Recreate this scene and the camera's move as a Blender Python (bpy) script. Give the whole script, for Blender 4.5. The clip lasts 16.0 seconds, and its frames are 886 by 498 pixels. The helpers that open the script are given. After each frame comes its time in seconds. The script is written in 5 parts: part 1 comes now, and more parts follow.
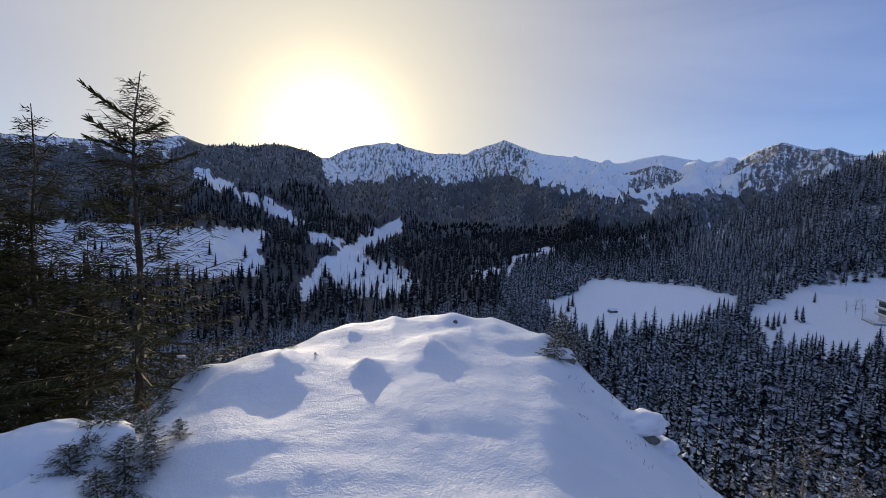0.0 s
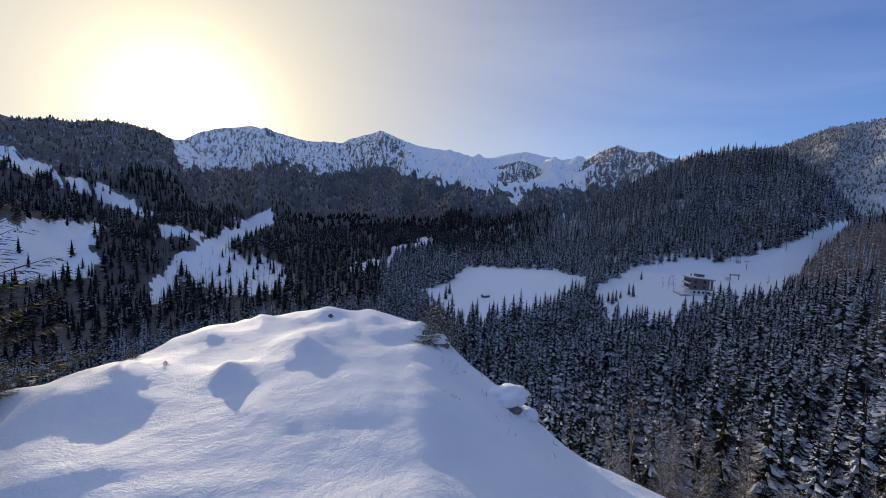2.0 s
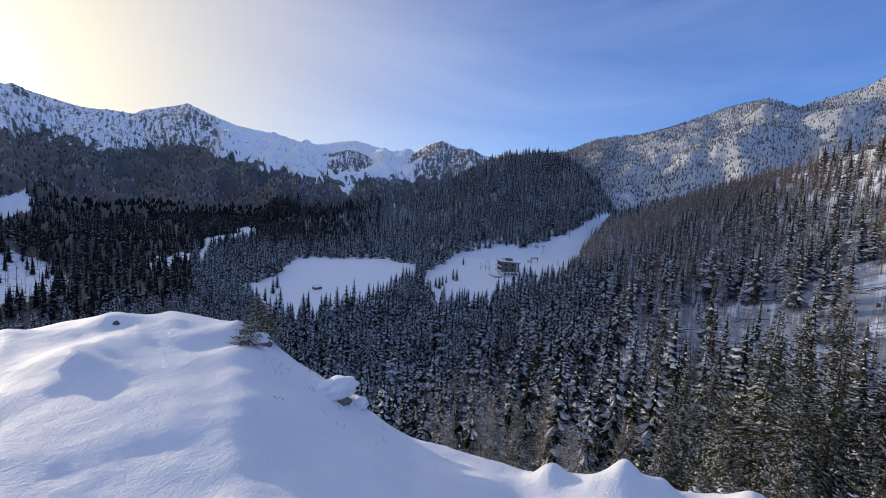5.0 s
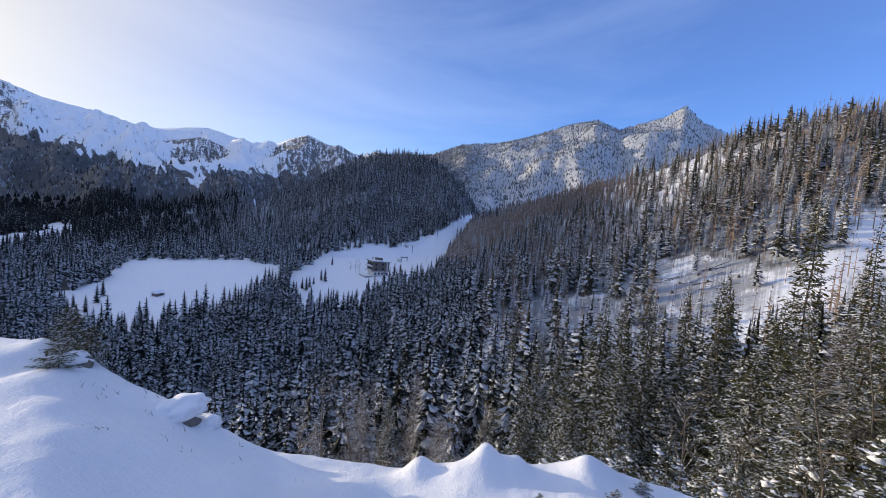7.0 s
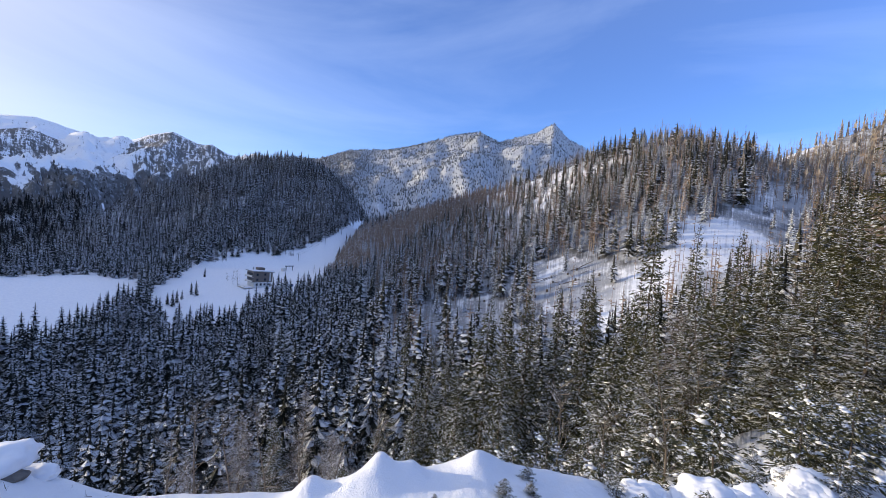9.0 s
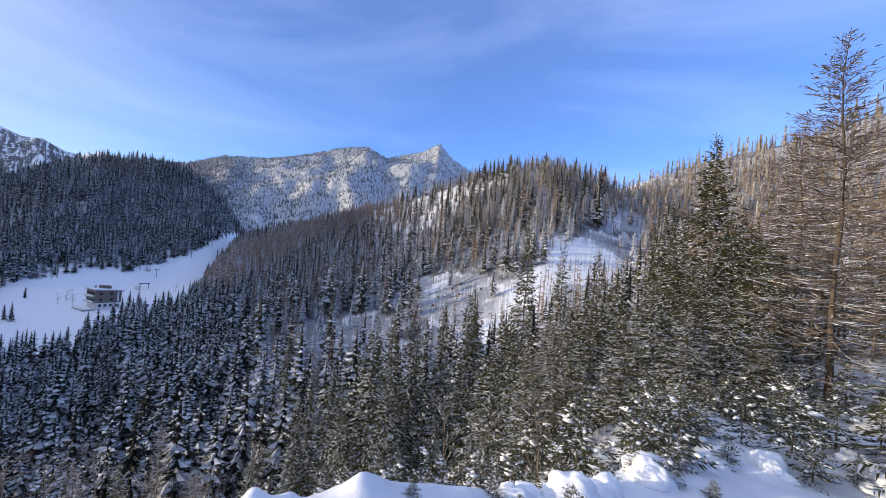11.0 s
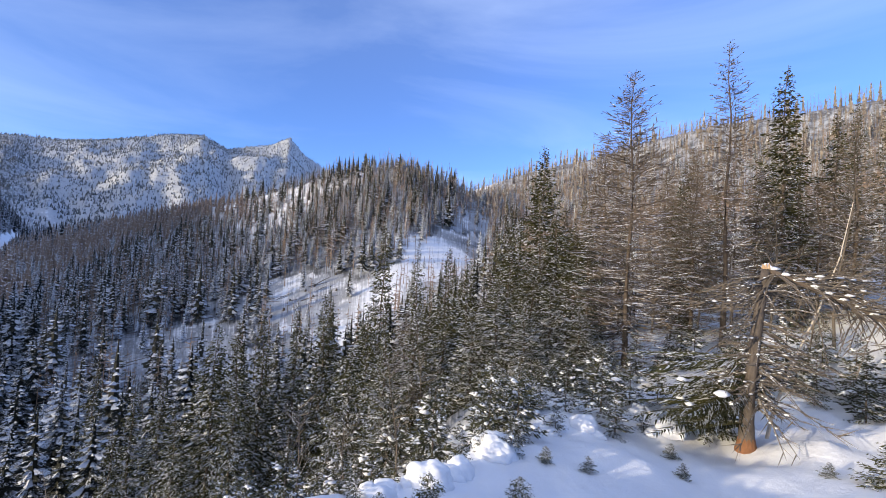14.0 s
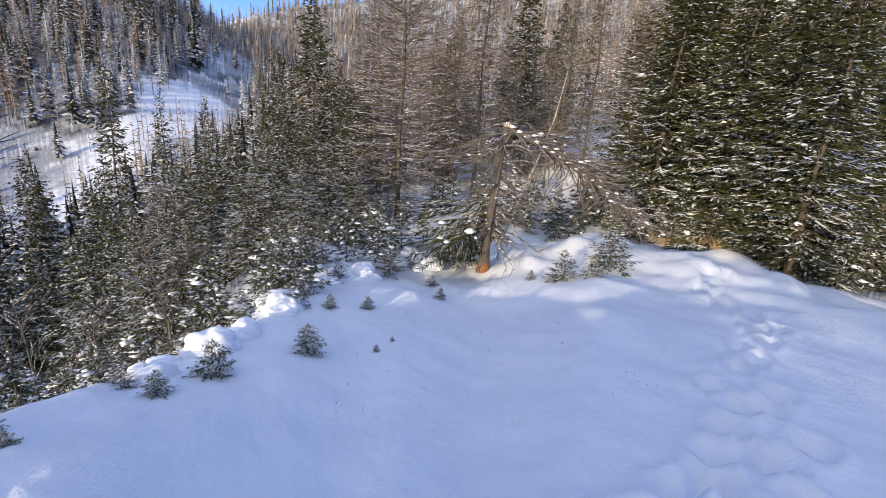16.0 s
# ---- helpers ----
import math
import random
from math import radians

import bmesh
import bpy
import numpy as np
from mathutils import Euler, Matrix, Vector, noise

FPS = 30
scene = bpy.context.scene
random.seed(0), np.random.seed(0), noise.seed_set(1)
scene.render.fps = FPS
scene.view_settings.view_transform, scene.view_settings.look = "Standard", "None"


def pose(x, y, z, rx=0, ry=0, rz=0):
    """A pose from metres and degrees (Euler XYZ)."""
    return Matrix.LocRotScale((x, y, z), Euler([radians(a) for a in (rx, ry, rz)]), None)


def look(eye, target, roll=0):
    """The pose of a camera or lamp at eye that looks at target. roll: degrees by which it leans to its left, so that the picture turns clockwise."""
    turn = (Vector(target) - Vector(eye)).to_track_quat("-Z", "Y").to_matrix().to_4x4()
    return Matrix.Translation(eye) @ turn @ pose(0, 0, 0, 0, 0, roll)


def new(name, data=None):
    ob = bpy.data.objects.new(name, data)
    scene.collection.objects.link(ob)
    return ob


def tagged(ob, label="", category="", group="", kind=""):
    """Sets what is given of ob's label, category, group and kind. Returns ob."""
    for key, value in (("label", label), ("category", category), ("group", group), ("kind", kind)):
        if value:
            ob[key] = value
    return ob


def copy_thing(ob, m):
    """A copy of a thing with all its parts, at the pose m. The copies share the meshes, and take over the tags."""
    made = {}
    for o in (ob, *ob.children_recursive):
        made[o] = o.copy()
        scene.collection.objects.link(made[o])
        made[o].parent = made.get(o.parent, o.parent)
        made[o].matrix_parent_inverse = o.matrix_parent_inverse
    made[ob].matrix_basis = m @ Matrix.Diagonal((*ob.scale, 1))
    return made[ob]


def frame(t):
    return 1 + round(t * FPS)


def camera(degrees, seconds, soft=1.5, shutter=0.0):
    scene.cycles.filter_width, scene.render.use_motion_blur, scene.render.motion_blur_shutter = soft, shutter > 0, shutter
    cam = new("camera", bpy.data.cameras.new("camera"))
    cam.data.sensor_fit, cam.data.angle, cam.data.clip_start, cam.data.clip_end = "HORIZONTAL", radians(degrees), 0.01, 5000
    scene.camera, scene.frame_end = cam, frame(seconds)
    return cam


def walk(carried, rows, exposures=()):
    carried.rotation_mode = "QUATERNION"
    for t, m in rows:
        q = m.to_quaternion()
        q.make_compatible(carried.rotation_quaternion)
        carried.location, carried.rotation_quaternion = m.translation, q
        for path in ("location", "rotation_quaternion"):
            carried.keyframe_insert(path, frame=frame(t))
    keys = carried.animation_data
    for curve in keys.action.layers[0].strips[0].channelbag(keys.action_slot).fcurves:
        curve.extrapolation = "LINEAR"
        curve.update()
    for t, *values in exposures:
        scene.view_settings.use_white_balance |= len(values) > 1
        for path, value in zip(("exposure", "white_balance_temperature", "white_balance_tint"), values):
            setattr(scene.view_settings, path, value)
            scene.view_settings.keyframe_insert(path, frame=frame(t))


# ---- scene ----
# The eye stands 1.6 m above the snow of the knoll (z = 0); +y is the bearing of the first view, bearings turn clockwise.
EYE = 1.6
cam = camera(92.44, 16.0, soft=0.6)


def bearing(az, el, r=1.0):
    a, e = radians(az), radians(el)
    return Vector((r * math.sin(a) * math.cos(e), r * math.cos(a) * math.cos(e), r * math.sin(e)))


# seconds, bearing, pitch, lean to the left (degrees), shift of the eye to the right (m)
PATH = [
    (0, 0.00, -4.35, 2.29, -0.080),
    (0.5, 4.53, -4.50, 2.28, -0.066),
    (1, 9.34, -4.71, 2.37, -0.051),
    (1.5, 13.00, -4.79, 2.34, -0.037),
    (2, 16.26, -4.90, 2.38, -0.023),
    (2.5, 20.10, -4.87, 2.35, -0.009),
    (3, 24.35, -4.94, 2.37, 0.006),
    (3.5, 28.55, -5.00, 2.45, 0.020),
    (5.8, 44.65, -4.81, 3.79, 0.066),
    (6, 46.38, -4.63, 3.88, 0.070),
    (6.5, 50.83, -4.30, 4.25, 0.070),
    (7, 56.11, -4.07, 4.50, 0.070),
    (7.5, 60.84, -3.78, 4.82, 0.070),
    (8, 64.37, -3.48, 4.88, 0.070),
    (8.5, 67.50, -2.94, 4.40, 0.070),
    (9, 70.74, -2.13, 4.12, 0.070),
    (9.5, 75.32, -1.43, 4.12, 0.070),
    (10, 80.20, -0.86, 4.21, 0.070),
    (10.2, 81.66, -0.67, 4.14, 0.070),
    (12.3, 90.99, 4.92, 5.31, 0.070),
    (12.5, 91.84, 5.44, 5.22, 0.070),
    (13, 92.67, 6.35, 5.27, 0.070),
    (13.5, 94.96, 6.19, 4.79, 0.070),
    (14, 104.88, 2.39, 3.40, 0.070),
    (14.5, 116.80, -3.56, 2.79, 0.070),
    (15, 124.15, -7.45, 3.08, 0.070),
    (15.5, 130.61, -11.03, 3.78, 0.070),
    (16, 135.11, -14.74, 4.06, 0.070),
]
walk(cam, [(t, look((sx, 0.0, EYE), Vector((sx, 0.0, EYE)) + bearing(az, el, 10.0), lean)) for t, az, el, lean, sx in PATH],
     exposures=[(0.0, 0.05), (3.5, 0.15), (7.0, 0.58), (10.0, 0.80), (16.0, 0.86)])

# ---- light ----
SUN_AZ, SUN_EL = -15.0, 8.6
SUN_DIR = bearing(SUN_AZ, SUN_EL)
world = bpy.data.worlds.new("winter_sky")
scene.world = world
world.use_nodes = True
wn, wl = world.node_tree.nodes, world.node_tree.links
wn.clear()


def wnode(kind, **values):
    n = wn.new(kind)
    for key, v in values.items():
        n.inputs[key].default_value = v
    return n


sky = wn.new("ShaderNodeTexSky")
sky.sky_type, sky.sun_disc = "NISHITA", False
sky.sun_elevation, sky.sun_rotation = radians(SUN_EL), radians(SUN_AZ)
sky.altitude, sky.air_density, sky.dust_density, sky.ozone_density = 1200, 1.0, 0.5, 2.0
coord = wn.new("ShaderNodeTexCoord")
# bright haze round the low sun
dot = wn.new("ShaderNodeVectorMath")
dot.operation = "DOT_PRODUCT"
dot.inputs[1].default_value = SUN_DIR
wl.new(coord.outputs["Generated"], dot.inputs[0])


def wmath(op, a, b=None):
    n = wn.new("ShaderNodeMath")
    n.operation = op
    for i, v in enumerate((a, b)):
        if v is None:
            continue
        if isinstance(v, (int, float)):
            n.inputs[i].default_value = v
        else:
            wl.new(v, n.inputs[i])
    return n.outputs[0]


facing = wmath("MAXIMUM", dot.outputs["Value"], 0.0)
wide = wmath("MULTIPLY", wmath("POWER", facing, 4.0), 0.95)
tight = wmath("ADD", wmath("MULTIPLY", wmath("POWER", facing, 28.0), 0.8), wmath("MULTIPLY", wmath("POWER", facing, 150.0), 5.0))
core = wmath("MULTIPLY", wmath("POWER", facing, 2500.0), 60.0)
# thin cirrus drawn out sideways
mapping = wn.new("ShaderNodeMapping")
mapping.inputs["Scale"].default_value = (1.0, 1.0, 4.5)
mapping.inputs["Rotation"].default_value = (0.10, 0.12, 0.4)
wl.new(coord.outputs["Generated"], mapping.inputs["Vector"])
veil = wn.new("ShaderNodeTexNoise")
veil.inputs["Scale"].default_value, veil.inputs["Detail"].default_value = 1.1, 7.0
veil.inputs["Roughness"].default_value, veil.inputs["Distortion"].default_value = 0.55, 0.6
wl.new(mapping.outputs[0], veil.inputs["Vector"])
ramp = wn.new("ShaderNodeValToRGB")
ramp.color_ramp.elements[0].position, ramp.color_ramp.elements[1].position = 0.42, 0.72
wl.new(veil.outputs["Fac"], ramp.inputs[0])


def wmix(kind, fac, a, b):
    n = wn.new("ShaderNodeMix")
    n.data_type, n.blend_type = "RGBA", kind
    for i, v in ((0, fac), (6, a), (7, b)):
        if isinstance(v, (int, float, tuple)):
            n.inputs[i].default_value = v
        else:
            wl.new(v, n.inputs[i])
    return n.outputs[2]


tinted = wmix("MULTIPLY", 1.0, sky.outputs[0], (0.66, 0.84, 1.40, 1))
# the sky is dimmed towards the sun to hold back its glare
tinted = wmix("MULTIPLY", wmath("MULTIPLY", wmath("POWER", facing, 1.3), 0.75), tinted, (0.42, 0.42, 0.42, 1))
# brightness added overhead, mostly above the view, to lift the light on flat snow
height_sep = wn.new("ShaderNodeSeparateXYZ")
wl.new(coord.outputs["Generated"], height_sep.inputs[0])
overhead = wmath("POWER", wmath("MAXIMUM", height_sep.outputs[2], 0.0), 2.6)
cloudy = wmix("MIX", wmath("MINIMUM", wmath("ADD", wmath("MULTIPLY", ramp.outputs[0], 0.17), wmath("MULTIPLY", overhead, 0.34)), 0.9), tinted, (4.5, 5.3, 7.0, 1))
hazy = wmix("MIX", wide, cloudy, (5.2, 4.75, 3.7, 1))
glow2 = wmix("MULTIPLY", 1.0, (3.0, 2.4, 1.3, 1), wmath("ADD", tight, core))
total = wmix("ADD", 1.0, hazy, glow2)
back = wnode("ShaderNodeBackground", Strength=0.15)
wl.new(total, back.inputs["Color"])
out = wn.new("ShaderNodeOutputWorld")
wl.new(back.outputs[0], out.inputs["Surface"])

sun = new("sun", bpy.data.lights.new("sun", "SUN"))
sun.data.energy, sun.data.angle, sun.data.color = 2.6, radians(0.6), (1.0, 0.84, 0.62)
sun.matrix_world = look(SUN_DIR * 100, (0, 0, 0))

# ---- materials ----
def nodes_of(mat):
    mat.use_nodes = True
    return mat.node_tree.nodes, mat.node_tree.links, mat.node_tree.nodes["Principled BSDF"]


def noise_node(n, l, scale, detail=4.0, rough=0.55, space="Object", stretch=(1, 1, 1)):
    c = n.new("ShaderNodeTexCoord")
    m = n.new("ShaderNodeMapping")
    m.inputs["Scale"].default_value = stretch
    t = n.new("ShaderNodeTexNoise")
    t.inputs["Scale"].default_value, t.inputs["Detail"].default_value, t.inputs["Roughness"].default_value = scale, detail, rough
    l.new(c.outputs[space], m.inputs["Vector"])
    l.new(m.outputs[0], t.inputs["Vector"])
    return t.outputs["Fac"]


def math_node(n, l, op, a, b=0.0, clamp=False):
    m = n.new("ShaderNodeMath")
    m.operation, m.use_clamp = op, clamp
    for i, v in enumerate((a, b)):
        if isinstance(v, (int, float)):
            m.inputs[i].default_value = v
        else:
            l.new(v, m.inputs[i])
    return m.outputs[0]


def mix_node(n, l, fac, a, b):
    m = n.new("ShaderNodeMix")
    m.data_type = "RGBA"
    for i, v in ((0, fac), (6, a), (7, b)):
        if isinstance(v, (int, float, tuple)):
            m.inputs[i].default_value = v
        else:
            l.new(v, m.inputs[i])
    return m.outputs[2]


def step_node(n, l, value, low, high):
    m = n.new("ShaderNodeMapRange")
    m.interpolation_type = "SMOOTHSTEP"
    l.new(value, m.inputs[0])
    m.inputs[1].default_value, m.inputs[2].default_value = low, high
    return m.outputs[0]


def bump_node(n, l, p, height, strength, distance):
    b = n.new("ShaderNodeBump")
    b.inputs["Strength"].default_value, b.inputs["Distance"].default_value = strength, distance
    l.new(height, b.inputs["Height"])
    l.new(b.outputs[0], p.inputs["Normal"])


def plain(name, a, b, rough=0.7, scale=3.0, bump=0.3, dist=0.02, stretch=(1, 1, 1), metal=0.0, space="Object"):
    """A two-tone surface with grain and fine relief."""
    mat = bpy.data.materials.new(name)
    n, l, p = nodes_of(mat)
    f = noise_node(n, l, scale, 6.0, 0.6, space, stretch)
    l.new(mix_node(n, l, math_node(n, l, "MULTIPLY_ADD", step_node(n, l, f, 0.3, 0.7), 0.6, True), (*a, 1), (*b, 1)), p.inputs["Base Color"])
    p.inputs["Roughness"].default_value, p.inputs["Metallic"].default_value = rough, metal
    bump_node(n, l, p, f, bump, dist)
    return mat


def needles(name, a, b, snow_at, snow_amount, scale=1.5, by_bough=0.0):
    """Conifer green that carries snow on what faces up."""
    mat = bpy.data.materials.new(name)
    n, l, p = nodes_of(mat)
    geo, info = n.new("ShaderNodeNewGeometry"), n.new("ShaderNodeObjectInfo")
    sep = n.new("ShaderNodeSeparateXYZ")
    l.new(geo.outputs["Normal"], sep.inputs[0])
    grain = noise_node(n, l, scale, 4.0, 0.65)
    tone = math_node(n, l, "ADD", math_node(n, l, "MULTIPLY", geo.outputs["Random Per Island"], 0.6), math_node(n, l, "MULTIPLY", grain, 0.4))
    green = mix_node(n, l, tone, (*a, 1), (*b, 1))
    fleck = noise_node(n, l, scale * 3.2, 3.0, 0.6, "Object", (1, 1, 2.4))
    patch = noise_node(n, l, scale * 0.06, 2.0, 0.5)
    lift = math_node(n, l, "ADD", math_node(n, l, "MULTIPLY", math_node(n, l, "ADD", math_node(n, l, "MAXIMUM", sep.outputs[2], 0.0), math_node(n, l, "MULTIPLY", math_node(n, l, "SUBTRACT", patch, 0.5), 1.1)), 0.35), math_node(n, l, "ADD", math_node(n, l, "MULTIPLY", grain, 0.4), math_node(n, l, "MULTIPLY", fleck, 0.9)))
    lift = math_node(n, l, "ADD", lift, math_node(n, l, "MULTIPLY", math_node(n, l, "SUBTRACT", geo.outputs["Random Per Island"], 0.5), by_bough))
    cover = math_node(n, l, "MULTIPLY", step_node(n, l, lift, snow_at, snow_at + 0.14), snow_amount)
    l.new(mix_node(n, l, cover, green, (0.82, 0.85, 0.9, 1)), p.inputs["Base Color"])
    p.inputs["Roughness"].default_value = 0.75
    p.inputs["Specular IOR Level"].default_value = 0.2
    return mat


def ground_material():
    mat = bpy.data.materials.new("snowy_ground")
    n, l, p = nodes_of(mat)
    att = n.new("ShaderNodeAttribute")
    att.attribute_name = "woods"
    rock = n.new("ShaderNodeAttribute")
    rock.attribute_name = "rock"
    frost = n.new("ShaderNodeAttribute")
    frost.attribute_name = "frost"
    fall = n.new("ShaderNodeAttribute")
    fall.attribute_name = "fall_line"
    gully = n.new("ShaderNodeTexNoise")
    gully.inputs["Scale"].default_value, gully.inputs["Detail"].default_value, gully.inputs["Roughness"].default_value = 1.0, 8.0, 0.68
    l.new(fall.outputs["Vector"], gully.inputs["Vector"])
    fine = noise_node(n, l, 9.0, 5.0, 0.6)
    drift = noise_node(n, l, 0.9, 4.0, 0.5)
    scrub = noise_node(n, l, 0.09, 9.0, 0.72)
    crag = noise_node(n, l, 0.05, 12.0, 0.82, stretch=(1, 1, 0.8))
    crag = math_node(n, l, "ADD", math_node(n, l, "MULTIPLY", crag, 0.5), math_node(n, l, "MULTIPLY", gully.outputs["Fac"], 0.5))
    brush = math_node(n, l, "ADD", math_node(n, l, "MULTIPLY", scrub, 0.6), math_node(n, l, "MULTIPLY", gully.outputs["Fac"], 0.4))
    # this attribute shifts the floor towards its pale tone
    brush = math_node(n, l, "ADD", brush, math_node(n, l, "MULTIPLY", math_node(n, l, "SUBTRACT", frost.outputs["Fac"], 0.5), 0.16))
    snow = mix_node(n, l, step_node(n, l, drift, 0.3, 0.7), (0.80, 0.82, 0.86, 1), (0.88, 0.89, 0.91, 1))
    # ground of the woods: near-black stands in for close trees and their shade
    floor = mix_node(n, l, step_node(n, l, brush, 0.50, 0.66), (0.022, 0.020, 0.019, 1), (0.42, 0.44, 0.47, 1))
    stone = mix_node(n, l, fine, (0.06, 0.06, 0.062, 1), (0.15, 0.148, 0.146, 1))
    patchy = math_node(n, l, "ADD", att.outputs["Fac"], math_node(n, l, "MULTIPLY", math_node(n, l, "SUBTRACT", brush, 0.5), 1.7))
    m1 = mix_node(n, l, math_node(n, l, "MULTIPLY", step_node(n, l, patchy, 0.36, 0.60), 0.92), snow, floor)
    bare = step_node(n, l, math_node(n, l, "ADD", math_node(n, l, "MULTIPLY", rock.outputs["Fac"], 0.22), crag), 0.625, 0.69)
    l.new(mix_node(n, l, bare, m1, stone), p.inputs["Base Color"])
    p.inputs["Roughness"].default_value = 0.65
    p.inputs["Specular IOR Level"].default_value = 0.25
    h = math_node(n, l, "ADD", math_node(n, l, "ADD", fine, math_node(n, l, "MULTIPLY", noise_node(n, l, 2.6, 5.0, 0.6), 1.6)), math_node(n, l, "MULTIPLY", noise_node(n, l, 60.0, 3.0, 0.6), 0.5))
    bump_node(n, l, p, h, 0.55, 0.03)
    return mat


M_GROUND = ground_material()
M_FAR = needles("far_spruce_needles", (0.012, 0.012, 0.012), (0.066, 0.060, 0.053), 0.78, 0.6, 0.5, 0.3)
# grey of snow-dusted woods, lightened further in place of distance haze
M_SLOPE = needles("dusted_hazy_mountain_woods", (0.050, 0.047, 0.045), (0.13, 0.12, 0.11), 0.70, 0.42, 0.3, 0.4)
# near-black green: the valley's shade is put into the needle colour
M_DARK = needles("shade_darkened_needles", (0.004, 0.005, 0.005), (0.020, 0.020, 0.017), 1.0, 0.5, 0.4, 0.25)
# real snow on the boughs, its share raised to brighten the shaded wood
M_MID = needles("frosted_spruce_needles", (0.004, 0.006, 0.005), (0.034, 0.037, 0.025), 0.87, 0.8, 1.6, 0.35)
M_NEAR = needles("spruce_needles", (0.020, 0.025, 0.010), (0.125, 0.115, 0.042), 0.94, 0.85, 2.6, 0.4)
M_SNOWY = needles("snow_laden_needles", (0.020, 0.026, 0.014), (0.095, 0.09, 0.045), 0.93, 0.92, 3.0, 0.2)
M_BEIGE = needles("pale_frosted_twigs", (0.15, 0.125, 0.10), (0.32, 0.275, 0.225), 0.74, 0.7, 0.7)
M_LARCH = needles("bare_larch_twigs", (0.105, 0.083, 0.064), (0.29, 0.23, 0.17), 0.88, 0.75, 2.6, 0.2)
M_FROST = needles("frosted_needles", (0.10, 0.105, 0.105), (0.22, 0.225, 0.22), 0.74, 0.8, 1.2, 0.3)
M_BROWN = needles("far_larch_twigs", (0.18, 0.132, 0.098), (0.36, 0.268, 0.20), 0.90, 0.6, 0.5, 0.3)
M_OLIVE = needles("olive_spruce_needles", (0.035, 0.034, 0.012), (0.13, 0.105, 0.035), 1.05, 0.5, 4.0)
# hillside copy of the valley green: sunlight put into paler needles and snow
M_HILL = needles("sunlit_hillside_needles", (0.022, 0.024, 0.016), (0.090, 0.084, 0.058), 0.86, 0.8, 1.3, 0.4)
M_BARK = plain("spruce_bark", (0.045, 0.034, 0.026), (0.13, 0.10, 0.075), 0.9, 14.0, 0.8, 0.02, (1, 1, 0.3))
M_SNOW = plain("settled_snow", (0.80, 0.82, 0.86), (0.88, 0.89, 0.91), 0.7, 20.0, 0.3, 0.01)

# ---- the ground: one sheet from the knoll to the range ----
def lattice(ix, iy, seed):
    n = (ix.astype(np.int64) * 374761393 + iy.astype(np.int64) * 668265263 + seed * 974634777) & 0xFFFFFFFF
    n = ((n ^ (n >> 13)) * 1274126177) & 0xFFFFFFFF
    return ((n ^ (n >> 16)) & 0xFFFF) / 65535.0


def vnoise(x, y, seed=0):
    ix, iy = np.floor(x), np.floor(y)
    fx, fy = x - ix, y - iy
    fx, fy = fx * fx * fx * (fx * (fx * 6 - 15) + 10), fy * fy * fy * (fy * (fy * 6 - 15) + 10)
    a, b, c, d = (lattice(ix + i, iy + j, seed) for i, j in ((0, 0), (1, 0), (0, 1), (1, 1)))
    return (a * (1 - fx) + b * fx) * (1 - fy) + (c * (1 - fx) + d * fx) * fy * 1.0 - 0.5


def fbm(x, y, seed=0, octaves=5, gain=0.5):
    total, amp = 0.0, 1.0
    for o in range(octaves):
        total = total + amp * vnoise(x * 2 ** o + 17.3 * o, y * 2 ** o - 9.1 * o, seed + o)
        amp *= gain
    return total


def smooth(x, a, b):
    t = np.clip((x - a) / (b - a), 0, 1)
    return t * t * (3 - 2 * t)


def rise(el, r):
    """Height of what is seen at that elevation from the eye, r metres away."""
    return EYE + r * np.tan(np.radians(el))


def curve(az, pairs):
    pts = np.array(pairs, float).reshape(-1, 2)
    return np.interp(az, pts[:, 0], pts[:, 1])


def soft_curve(az, pairs, width):
    """The same with its corners rounded off over that many degrees."""
    pts = np.array(pairs, float).reshape(-1, 2)
    steps = np.linspace(-2, 2, 13)
    weights = np.exp(-steps ** 2)
    return sum(w * np.interp(az + s * width, pts[:, 0], pts[:, 1], period=360) for s, w in zip(steps, weights)) / weights.sum()


# rim of the knoll: bearing, distance / bearing, elevation
RIM_R = (-180, 16, -120, 9, -70, 4.2, -44, 4.2, -36, 4.6, -29, 5.2, -21, 5.6, -7, 6.4, 1, 6.6, 8, 6.4, 14, 6.0, 17, 5.5, 21, 5.1,
         27, 4.9, 36, 4.4, 45, 4.2, 52, 4.2, 60, 4.3, 70, 4.6, 84, 5.2, 98, 6.0, 107, 7.2, 113, 8.8, 121, 11, 129, 13, 140, 14.5, 156, 20, 180, 16)
RIM_E = (-180, -11, -120, -12, -70, -24, -44, -26.5, -39, -24.6, -33, -20.6, -29, -18.3, -21.3, -17.3, -13.6, -15.2, -6.9, -13.8, 1, -13.4, 7, -13.6,
         13.8, -15.0, 17, -17.4, 20.6, -20.3, 25, -23.3, 28, -25.5, 36.6, -30.2, 45.5, -31.6, 52, -32.4, 58, -31.5, 67, -30.2, 77, -28.6,
         84, -28.3, 98, -27.9, 107, -25.6, 113, -22.5, 121, -20.0, 129, -17.4, 140, -16.8, 156, -10.2, 180, -11)
